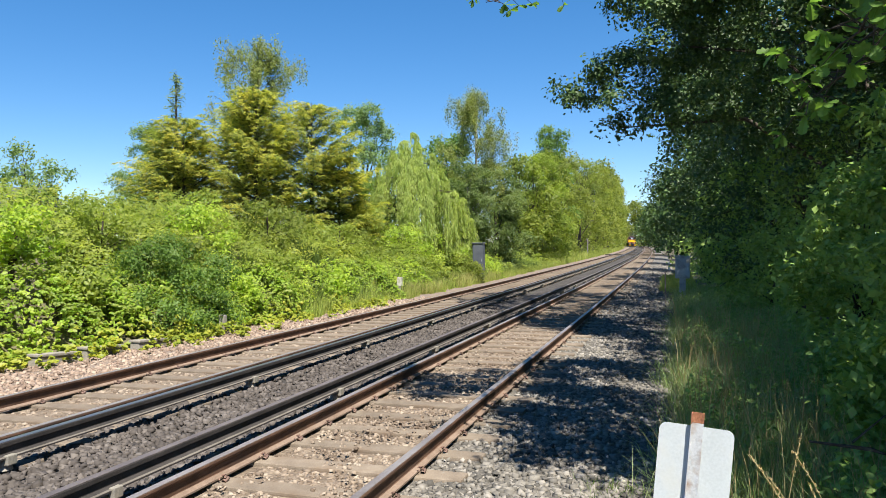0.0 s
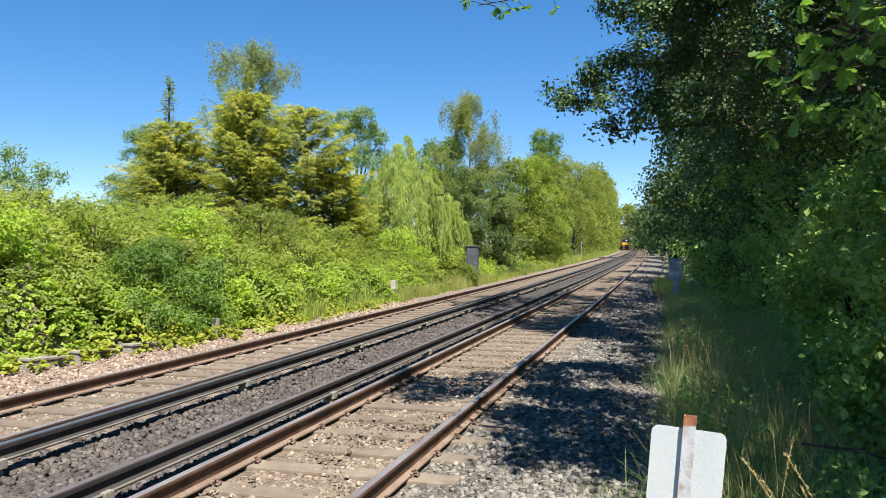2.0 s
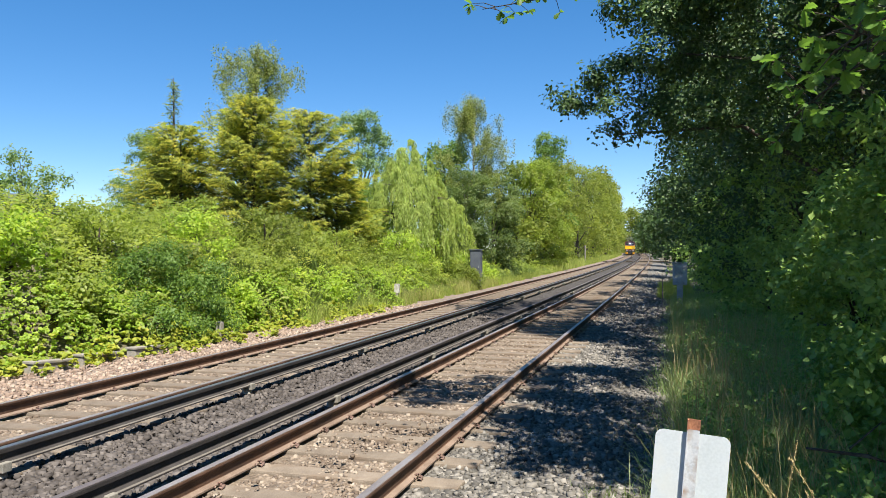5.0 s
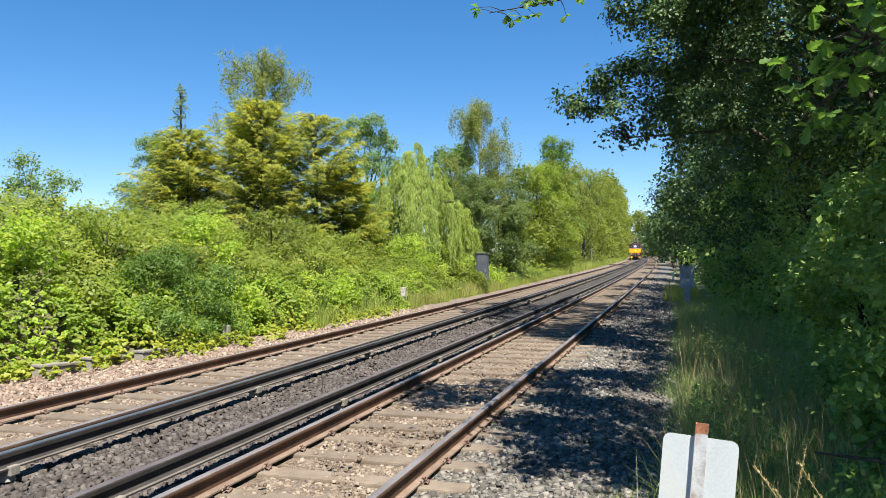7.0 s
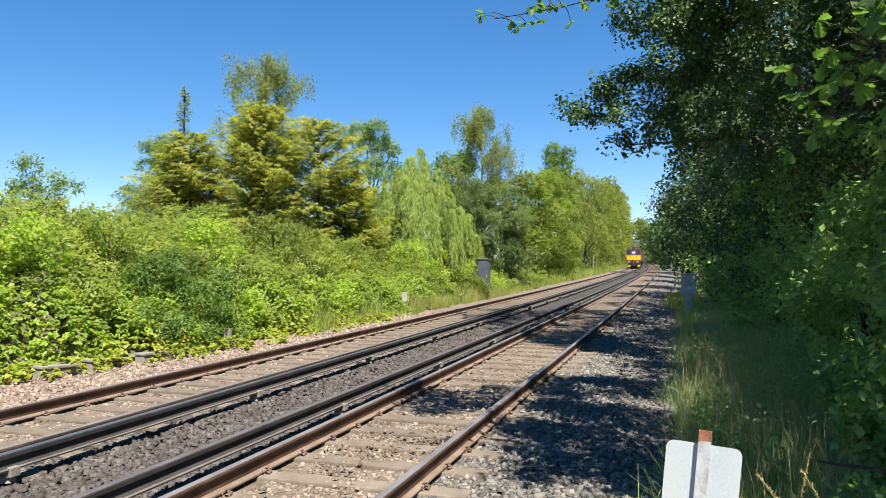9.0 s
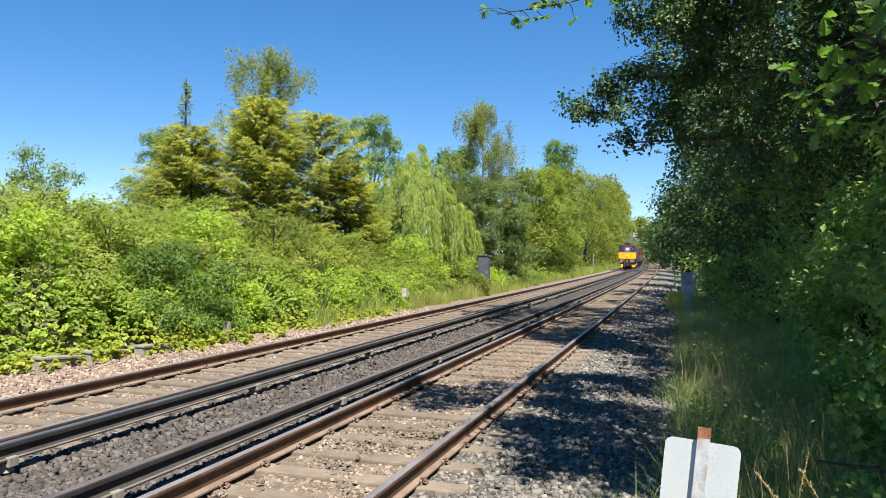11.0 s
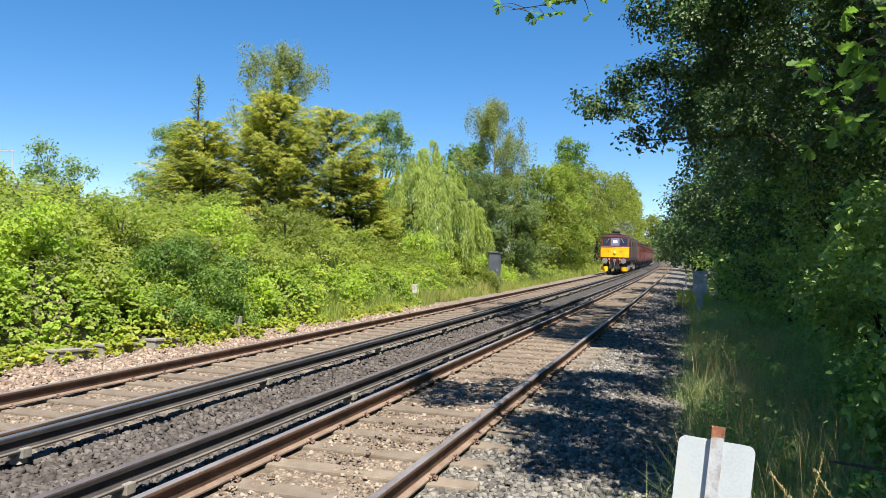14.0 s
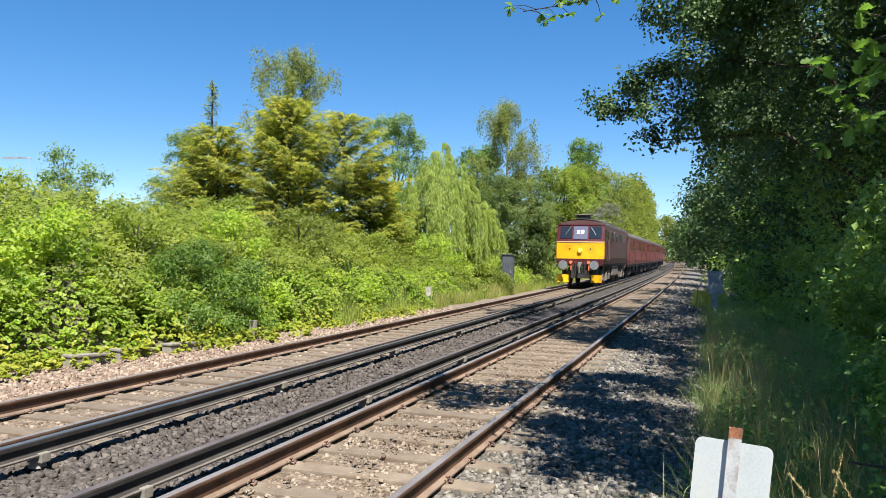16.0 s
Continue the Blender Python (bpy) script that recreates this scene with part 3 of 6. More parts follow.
def build_track(name, centre, third_side, label, rail_tops):
    track = thing(name, label, "railway track", kind="structure")
    half = 0.7525
    for k, side in enumerate((-1, 1)):
        add_rail(track, "running_rail", centre + side * half, 0.012, RAIL, M["rail_rust"], rail_tops, "brown rusted steel running rail")
    uc = centre + third_side * (half + 0.425)
    cr = add_rail(track, "conductor_rail", uc, 0.105, THIRD, M["rail_side_shaded"], M["rail_third_a"] if third_side > 0 else M["rail_third_b"],
                  "electrified conductor rail raised on insulators, its side coloured dark for shade")
    shoe = bm_new()
    rod(shoe, (0, 0, 0), (0, 0, 0.06), 0.075, 0.055, 10)
    rod(shoe, (0, 0, 0.055), (0, 0, 0.105), 0.085, 0.05, 10)
    box(shoe, 0.045, 0.10, -0.05, 0.05, 0.05, 0.135, 0.008)
    me = bpy.data.meshes.new("insulator")
    shoe.to_mesh(me)
    shoe.free()
    me.materials.append(M["porcelain"])
    for i in range(30):
        s = 0.75 + i * 6 * SLEEPER_STEP + (0.0 if third_side < 0 else 0.45)
        ob = part("insulator", me, None, cr)
        ob.matrix_basis = pose(uc + bend(s), s, 0.0)
    sm, cm = sleeper_mesh(), clip_mesh()
    first = -14
    for i in range(first, 140):
        s = SLEEPER_0 + i * SLEEPER_STEP
        ob = part("sleeper", sm, None, track)
        r = random.Random(i * 7 + int(centre))
        ob.matrix_basis = pose(centre + bend(s) + r.uniform(-0.015, 0.015), s + r.uniform(-0.012, 0.012), r.uniform(-0.006, 0.004), 0, 0, r.uniform(-0.5, 0.5) + math.degrees(math.atan(-CURVE * max(s, 0))))
        if -3 <= i < 34:
            for off, turn in ((-half - 0.055, 180), (-half + 0.055, 0), (half - 0.055, 180), (half + 0.055, 0)):
                c = part("rail_clip", cm, None, ob)
                c.matrix_basis = pose(off, 0.0, 0.0, 0, 0, turn)
    # sleepers further off, as one run
    v, f = [], []
    for i in range(140, 460):
        s = SLEEPER_0 + i * SLEEPER_STEP
        b = len(v)
        x = centre + bend(s)
        v += [(x - 1.25, s - .12, -.1), (x + 1.25, s - .12, -.1), (x + 1.25, s + .12, -.1), (x - 1.25, s + .12, -.1), (x - 1.25, s - .12, 0), (x + 1.25, s - .12, 0), (x + 1.25, s + .12, 0), (x - 1.25, s + .12, 0)]
        f += [(b + 4, b + 5, b + 6, b + 7), (b, b + 1, b + 5, b + 4), (b + 1, b + 2, b + 6, b + 5), (b + 2, b + 3, b + 7, b + 6), (b + 3, b, b + 4, b + 7)]
    ob = part("far_sleepers", mesh_from("far_sleepers", v, f, M["sleeper"]), None, track, "row of concrete sleepers further along the line")
    tagged(ob, kind="stuff")
    return track


M["rail_third_a"] = M["rail_shiny"]
M["rail_third_b"] = M["rail_dark"]


# ---- plants ----
def tree_clumps(rng, height, width, shape, count, low=0.12):
    """Centres and radii of the leaf clumps of a crown."""
    out = []
    for i in range(count):
        u = rng.uniform(0, 1)
        z = height * (low + (1 - low) * u)
        if shape == "column":
            env = math.sin(math.pi * min(0.97, 0.12 + 0.85 * u)) ** 0.5
        else:
            env = max(0.12, math.sin(math.pi * (0.14 + 0.80 * u)) ** 0.6)
        a = rng.uniform(0, 2 * np.pi)
        r = width / 2 * env * math.sqrt(rng.uniform(0.15, 1)) * 0.82
        cr = width * rng.uniform(0.10, 0.19) * (0.55 + 0.45 * env)
        out.append((r * math.cos(a), r * math.sin(a), z - cr * 0.5, cr, cr, cr * rng.uniform(0.6, 0.9)))
    return np.array(out)


def clump_points(rng, C, n, rough=0.28, tuft=1, gather=0.1, heavy=0):
    """Places and facings of leaves: each clump is a heap of smaller puffs with gaps between them."""
    w = C[:, 3] ** 2
    if heavy:  # the last clumps, on outreaching boughs and those added for shade, are denser
        w[-heavy:] *= 3.2
    m = 9
    aim_to = rng.normal(size=(len(C), m, 3)) + np.array([0, 0, 0.35])
    aim_to /= np.linalg.norm(aim_to, axis=2, keepdims=True)
    puff = C[:, None, :3] + aim_to * C[:, None, 3:6] * rng.uniform(0.55, 0.95, (len(C), m, 1))
    wide = rng.uniform(0.3, 0.52, (len(C), m))
    k = rng.choice(len(C), n, p=w / w.sum())
    j = rng.integers(0, m, n)
    d = unit(rng.normal(size=(n, 3)) + np.array([0, 0, 0.25]))
    f = 1 + rough * (rng.uniform(-1, 0.6, (n, 1)))
    P = puff[k, j] + d * C[k, 3:6] * wide[k, j][:, None] * f
    if tuft > 1:  # leaves stand together at the ends of twigs
        lead = (np.arange(n) // tuft) * tuft
        P = P[lead] + rng.normal(0, gather, (n, 3))
        d = d[lead]
    N = d * 1.1 + np.array([0.1, -0.2, 0.55]) + rng.normal(0, 0.38, (n, 3))
    # leave out what lies deep inside a neighbour
    keep = np.ones(n, bool)
    for c in C[rng.permutation(len(C))[:60]]:
        q = ((P - c[:3]) / (c[3:6] * 0.55))
        keep &= (q * q).sum(1) > 1
    return P[keep], N[keep]


def limbs(rng, height, width, C, r0, bark, count=14):
    top = Vector((rng.uniform(-0.1, 0.1) * width * 0.3, rng.uniform(-0.1, 0.1) * width * 0.3, height * 0.86))
    trunk = [(Vector((0, 0, -0.35)), r0 * 1.35), (Vector((0, 0, 0.15)), r0 * 1.1)]
    for i in range(1, 7):
        f = i / 6
        wob = 0.02 * width
        trunk.append((top * f + Vector((rng.uniform(-wob, wob), rng.uniform(-wob, wob), 0)), r0 * (1 - 0.86 * f)))
    lines = [trunk]
    for c in C[rng.permutation(len(C))[:count]]:
        end = Vector(c[:3])
        f = min(0.9, max(0.1, (end.z / height) * 0.6))
        start = top * f
        mid = start.lerp(end, 0.55) + Vector((0, 0, 0.085 * height))
        r = r0 * (1 - 0.86 * f) * 0.5
        lines.append([(start, r), (mid, r * 0.6), (end, r * 0.2)])
    return tubes("trunk", lines, bark, 7)


def tree(name, x, y, height, width, shape, leaves, leaf, leaf_size, material, label, category="tree", bark="bark", seed=1, clumps=40, low=0.12, z=None, droop=0.0, rough=0.28, group="", tuft=6, extra=()):
    rng = np.random.default_rng(seed)
    base = float(ground_z(np.array(x - bend(y)), np.array(y))) if z is None else z
    t = thing(name, label, category, group, at=pose(x, y, base, 0, 0, 0))
    C = tree_clumps(rng, height, width, shape, clumps, low)
    if len(extra):  # boughs that reach out, and clumps added to cast shade
        C = np.concatenate([C, np.array([(a - x, b - y, c - base, r, r, r * 0.6) for a, b, c, r in extra])])
    part("trunk", limbs(rng, height, width, C, max(0.05, height * 0.016), M[bark]), None, t)
    P, N = clump_points(rng, C, leaves, rough, tuft, leaf_size * 1.1, len(extra))
    if leaf == "narrow":
        T = rng.normal(0, 0.5, P.shape) + np.array([0, 0, -droop])
        me = leaf_mesh("crown", P, N, leaf_size * 1.7, leaf_size * 0.5, material, rng, T)
    else:
        T = rng.normal(0, 0.7, P.shape) + np.array([0, 0, -droop])
        me = leaf_mesh("crown", P, N, leaf_size * 1.15, leaf_size * 0.8, material, rng, T)
    part("crown", me, None, t)
    return t


def spruce_tree(name, x, y, height, width, tiers, leaf_size, material, label, seed, bare_top=0.0, density=1.0):
    """A conifer: tiers of rising boughs that carry flat feathery sprays."""
    rng = np.random.default_rng(seed)
    base = float(ground_z(np.array(x - bend(y)), np.array(y)))
    t = thing(name, label, "tree", "conifers behind the thicket", at=pose(x, y, base))
    lines = [[(Vector((0, 0, -0.3)), 0.02 * height), (Vector((0, 0, height * 0.5)), 0.011 * height), (Vector((0, 0, height)), 0.012)]]
    Ps, Ns, Ts = [], [], []
    for i in range(tiers):
        f = (i + rng.uniform(0, 1)) / tiers
        z = height * (0.05 + 0.93 * f)
        reach = width / 2 * (min(1.0, 0.8 + 1.0 * f) * (1 - f) ** 0.8) * rng.uniform(0.5, 1.2) + 0.10
        if bare_top and f > 1 - bare_top:
            reach = (0.85 - 0.72 * (f - 1 + bare_top) / bare_top) * rng.uniform(0.55, 1.1)
        a = rng.uniform(0, 2 * np.pi)
        d = np.array([math.cos(a), math.sin(a), 0])
        tip = np.array([0, 0, z]) + d * reach + np.array([0, 0, reach * rng.uniform(0.05, 0.45)])
        root = np.array([0, 0, z])
        if i % 3 == 0 or f > 0.75:
            lines.append([(Vector(root), 0.02 * (1.1 - f) + 0.006), (Vector((root + tip) / 2), 0.012), (Vector(tip), 0.004)])
        n = int(density * (70 + 300 * reach / width * 2)) if not bare_top or f < 1 - bare_top else 9
        q = rng.uniform(0.12, 1.0, (n, 1)) ** 0.8
        side = np.cross(d, [0, 0, 1.0])
        spread = reach * 0.34 * (1.15 - q) + 0.10
        off = rng.normal(0, 1, (n, 1))
        P = root + (tip - root) * q + side * off * spread + np.array([0, 0, 1.0]) * rng.normal(0, 0.10 + 0.05 * reach, (n, 1)) - np.array([0, 0, 1.0]) * np.abs(off) * spread * 0.3
        Ps.append(P)
        Ns.append(np.array([0, 0, 1.0]) + d * 0.4 + rng.normal(0, 0.4, (n, 3)))
        Ts.append(d + side * np.sign(off) * 0.4 + np.array([0, 0, 0.55]) + rng.normal(0, 0.3, (n, 3)))
    part("trunk", tubes("trunk", lines, M["bark"], 6), None, t)
    part("crown", leaf_mesh("crown", np.concatenate(Ps), np.concatenate(Ns), leaf_size * 2.0, leaf_size * 0.36, material, rng, np.concatenate(Ts), 0.08), None, t)
    return t


def willow_tree(x, y, height, width, label, seed=3):
    """A weeping willow: limbs rise and arch over, and from each bough hangs a fountain of strands."""
    rng = np.random.default_rng(seed)
    base = float(ground_z(np.array(x - bend(y)), np.array(y)))
    t = thing("weeping_willow", label, "tree", at=pose(x, y, base))
    Ps, Ts, Ns = [], [], []
    fork = Vector((0.0, 0.1, height * 0.42))
    lines = [[(Vector((0, 0, -0.3)), 0.24), (Vector((0.1, 0, height * 0.2)), 0.19), (fork, 0.15)]]
    for i in range(64):
        a = i * 2.399 + rng.uniform(-0.3, 0.3)
        q = math.sqrt((i + 0.5) / 64) * rng.uniform(0.88, 1.1)
        r = width / 2 * q * 0.86
        top = height * (0.98 - 0.55 * q ** 1.35) * rng.uniform(0.92, 1.06)
        out = np.array([math.cos(a), math.sin(a), 0])
        tip = out * r + np.array([0, 0, top])
        if i % 2 == 0 and q > 0.45:
            mid = Vector(tip * np.array([0.5, 0.5, 1.0])) + Vector((0, 0, 0.1))
            lines.append([(fork, 0.06), (mid, 0.035), (Vector(tip), 0.008)])
        drop = rng.uniform(0.24, 0.5) * height
        for j in range(20):
            b = a + rng.normal(0, 0.9)
            way = np.array([math.cos(b), math.sin(b), 0])
            fall = min(top - 0.25, drop * rng.uniform(0.45, 1.12))
            n = int(24 + 34 * fall / 2.5)
            k = np.sort(rng.uniform(0, 1, (n, 1)), axis=0)
            spread = rng.uniform(0.1, 0.5) + 0.5 * max(0.0, 0.5 - q)
            P = tip + way * spread * np.sqrt(k) + np.array([0, 0, 1.0]) * (0.14 * np.sin(np.minimum(k * 8, 3.14)) - k * fall)
            P = P + way * 0.07 * np.sin(k * 5 + j) + rng.normal(0, 0.035, (n, 3))
            Ps.append(P)
            Ts.append(np.array([0, 0, -1.0]) + way * 0.15 + rng.normal(0, 0.28, (n, 3)))
            Ns.append(out * 0.6 + way * 0.5 + np.array([0.2, -0.4, 0.4]) + rng.normal(0, 0.35, (n, 3)))
    part("trunk", tubes("trunk", lines, M["bark"], 6), None, t)
    part("crown", leaf_mesh("crown", np.concatenate(Ps), np.concatenate(Ns), 0.17, 0.04, M["leaf_willow"], rng, np.concatenate(Ts)), None, t)


def golden_conifer(x, y, height, width, boughs, label, seed):
    """A broad conifer: rising boughs with flat, drooping, feathery side sprays, young and yellow at their ends."""
    rng = np.random.default_rng(seed)
    base = float(ground_z(np.array(x - bend(y)), np.array(y)))
    t = thing("conifer", label, "tree", "conifers behind the thicket", at=pose(x, y, base))
    lines = [[(Vector((0, 0, -0.3)), 0.02 * height), (Vector((0, 0, height * 0.5)), 0.011 * height), (Vector((0, 0, height)), 0.012)]]
    old, young = [], []
    up = np.array([0, 0, 1.0])
    for i in range(boughs):
        f = ((i + rng.uniform(0, 1)) / boughs) ** 0.9
        a = i * 2.399 + rng.uniform(-0.4, 0.4)
        d = np.array([math.cos(a), math.sin(a), 0])
        side = np.array([-d[1], d[0], 0])
        reach = width / 2 * ((1 - f) ** 0.62 * min(1.0, 0.72 + 1.1 * f)) * rng.uniform(0.62, 1.18) + 0.22
        z = height * (0.04 + 0.92 * f) - 0.2 * reach
        rise = rng.uniform(0.35, 0.75) + 0.5 * f
        root = np.array([0, 0, z])

        def along(q):
            return root + d * reach * q + up * reach * (rise * q - 0.22 * q * q)
        lines.append([(Vector(root), 0.022 * (1.1 - f) + 0.006), (Vector(along(0.5)), 0.012), (Vector(along(1.0)), 0.004)])
        m = int(10 + 6 * reach)
        for j in range(m):
            q = 0.22 + 0.78 * (j + rng.uniform(0, 1)) / m
            hand = 1 if j % 2 else -1
            way = unit((d * 0.75 + side * hand * rng.uniform(0.35, 1.0) * (1.15 - 0.6 * q) + up * rng.uniform(-0.05, 0.35))[None])[0]
            length = (0.30 * reach * (1.15 - q) + 0.34) * rng.uniform(0.7, 1.3)
            n = 13
            k = ((np.arange(n) + rng.uniform(0, 1, n)) / n)[:, None]
            cross = np.cross(way, up)
            flip = np.where(np.arange(n) % 2 == 0, 1.0, -1.0)[:, None]
            P = along(q) + way * length * k - up * 0.22 * length * k * k + cross * flip * 0.055 * (1.2 - k) + rng.normal(0, 0.025, (n, 3))
            T = way + cross * flip * rng.uniform(0.3, 0.8) - up * rng.uniform(0.0, 0.45, (n, 1)) + rng.normal(0, 0.15, (n, 3))
            N = up + d * 0.35 + rng.normal(0, 0.3, (n, 3))
            fresh = ((k[:, 0] > 0.32) & (q > 0.42 - 0.3 * f)) & (rng.uniform(0, 1, n) < 0.85)
            for store, pick in ((old, ~fresh), (young, fresh)):
                store.append(np.concatenate([P[pick], N[pick], T[pick]], axis=1))
    part("trunk", tubes("trunk", lines, M["bark"], 6), None, t)
    for name, store, key, text in (("inner_sprays", old, "leaf_conifer", "dark green inner sprays"), ("young_sprays", young, "conifer_tips", "yellow-green young tips of the sprays")):
        A = np.concatenate(store)
        part(name, leaf_mesh(name, A[:, :3], A[:, 3:6], 0.20, 0.052, M[key], rng, A[:, 6:], 0.08), None, t, text)
    return t


def birch_tree(x, y, height, width, label, seed, leaves, low=0.3):
    """A slim birch: rising limbs with thin hanging twigs of small leaves."""
    rng = np.random.default_rng(seed)
    base = float(ground_z(np.array(x - bend(y)), np.array(y)))
    t = thing("birch_tree", label, "tree", at=pose(x, y, base))
    top = Vector((0.15, 0, height))
    lines = [[(Vector((0, 0, -0.3)), 0.16), (Vector((0.1, 0.05, height * 0.3)), 0.12), (Vector((0.0, 0, height * 0.65)), 0.06), (top * 0.9, 0.01)]]
    Ps, Ts = [], []
    count = 46
    for i in range(count):
        f = low + (0.97 - low) * (i + rng.uniform(0, 1)) / count
        a = rng.uniform(0, 2 * np.pi)
        env = math.sin(math.pi * (0.18 + 0.78 * (f - low) / (1 - low))) ** 0.8
        reach = width / 2 * env * rng.uniform(0.5, 1.15)
        root = np.array([0, 0, f * height * 0.93])
        tip = root + np.array([math.cos(a) * reach, math.sin(a) * reach, reach * rng.uniform(0.5, 1.1)])
        tip[2] = min(tip[2], height * 1.02)
        lines.append([(Vector(root), 0.035 * (1.1 - f) + 0.008), (Vector((root + tip) / 2 + [0, 0, 0.1]), 0.014), (Vector(tip), 0.004)])
        for j in range(9):
            q = rng.uniform(0.35, 1.0)
            s0 = root + (tip - root) * q + rng.normal(0, 0.16, 3)
            length = rng.uniform(0.4, 1.3)
            n = int(leaves / count / 9)
            k = rng.uniform(0, 1, (n, 1))
            Ps.append(s0 - np.array([0, 0, 1.0]) * k * length + rng.normal(0, 0.13, (n, 3)))
            Ts.append(np.array([0, 0, -1.0]) + rng.normal(0, 0.6, (n, 3)))
    part("trunk", tubes("trunk", lines[:1], M["birch_bark"], 7), None, t, "pale birch trunk")
    part("limb", tubes("limb", lines[1:], M["bark"], 5), None, t)
    P = np.concatenate(Ps)
    part("crown", leaf_mesh("crown", P, rng.normal(0, 0.6, P.shape) + np.array([0.2, -0.5, 0.5]), 0.10, 0.07, M["leaf_birch"], rng, np.concatenate(Ts)), None, t)


def shoots(rng, P, D, length, leaves, droop=0.45):
    """Leaves along arching shoots that start at P and grow towards D: their places, facings and tips."""
    n = len(P)
    D = unit(D)
    k = (np.arange(leaves)[None, :, None] + rng.uniform(0, 1, (n, leaves, 1))) / leaves
    side = unit(np.cross(D, rng.normal(size=(n, 3))))[:, None]
    hand = np.where(np.arange(leaves) % 2 == 0, 1.0, -1.0)[None, :, None]
    L = length.reshape(-1, 1, 1)
    up = np.array([0, 0, 1.0])
    Q = P[:, None] + D[:, None] * L * k - up * droop * L * k * k + side * hand * L * 0.14
    T = D[:, None] * 0.5 + side * hand - up * 0.3 + rng.normal(0, 0.25, Q.shape)
    N = up * 0.75 + D[:, None] * 0.5 + np.array([0.15, -0.25, 0.0]) + rng.normal(0, 0.3, Q.shape)
    return Q.reshape(-1, 3), N.reshape(-1, 3), T.reshape(-1, 3)


def cover(name, n, u0, u1, s0, s1, size, material, label, category, seed, zlow=-1.0, zhigh=99.0, deep=0.35, aspect=0.8, keep=None, s_bias=1.0, over=0.25, lift=0.0, each=10, reach=0.42):
    """Leafy shoots over the tangle's surface."""
    rng = np.random.default_rng(seed)
    n = n // each
    u = rng.uniform(u0, u1, n)
    s = s0 + (s1 - s0) * rng.uniform(0, 1, n) ** s_bias
    z = thicket(u, s)
    e = 0.15
    gx, gy = (thicket(u + e, s) - z) / e, (thicket(u, s + e) - z) / e
    N = unit(np.stack([-gx, -gy, np.ones(n)], 1))
    ok = (z > zlow) & (z < zhigh) & (u < bank_foot(s) + over * (1 + 0.8 * wave(u * 5, s * 4, 3.0)))
    if keep is not None:
        ok &= keep(u, s, z)
    P = np.stack([u + 0.5 * CURVE * np.maximum(s, 0) ** 2, s, np.maximum(z - 0.2, -0.06)], 1) - N * (deep * rng.uniform(-0.1, 1, (n, 1)) ** 2)
    P[:, 2] += lift * rng.uniform(0, 1, n) * (1 + wave(u * 3.0, s * 3.3, 5.0))
    P, N = P[ok], N[ok]
    D = N * 0.8 + np.array([0.1, -0.15, 0.35]) + rng.normal(0, 0.5, P.shape)
    Q, F, T = shoots(rng, P, D, reach * rng.uniform(0.5, 1.35, len(P)), each)
    Q[:, 2] = np.maximum(Q[:, 2], -0.1)
    ob = new(name, leaf_mesh(name, Q, F, size * 1.1, size * aspect, material, rng, T))
    return tagged(ob, label, category, kind="stuff")


# ---- train ----
TRAIN_SPEED, TRAIN_END = 15.9, 43.0  # metres a second; where the front stands at 16 s


def coach_outline(half, floor, eave, crown_z, n=7):
    """Outline of a carriage body: upright sides, curved roof."""
    pts = [(half * 0.94, floor), (half, floor + 0.35), (half, eave - 0.25), (half * 0.97, eave)]
    roof = []
    for i in range(1, n * 2):
        a = math.pi * i / (n * 2)
        roof.append((half * 0.97 * math.cos(a), eave + (crown_z - eave) * math.sin(a)))
    return pts, roof


def shell(bm, sections):
    """A skin over closed outlines of equal length, each with its place along y."""
    rows = []
    for pts in sections:
        rows.append([bm.verts.new(p) for p in pts])
    n = len(rows[0])
    for a, b in zip(rows, rows[1:]):
        for i in range(n):
            bm.faces.new((a[i], a[(i + 1) % n], b[(i + 1) % n], b[i]))
    bm.faces.new(rows[0][::-1])
    bm.faces.new(rows[-1])
    bmesh.ops.recalc_face_normals(bm, faces=bm.faces)
    return bm


def wheelset_mesh(radius):
    bm = bm_new()
    rod(bm, (-0.95, 0, 0), (0.95, 0, 0), 0.08, sides=10)
    for sx in (-1, 1):
        rod(bm, (sx * 0.69, 0, 0), (sx * 0.82, 0, 0), radius, sides=28)
        rod(bm, (sx * 0.66, 0, 0), (sx * 0.69, 0, 0), radius + 0.03, sides=28)
        rod(bm, (sx * 0.82, 0, 0), (sx * 0.86, 0, 0), radius * 0.35, sides=14)
        for k in range(6):
            a = k * math.pi / 3
            box(bm, sx * 0.82 - 0.012, sx * 0.82 + 0.012, radius * 0.38, radius * 0.8, -0.03, 0.03, m=Matrix.Rotation(a, 4, "X"))
    me = bpy.data.meshes.new("wheelset")
    bm.to_mesh(me)
    bm.free()
    me.materials.append(M["under_brown"])
    return me


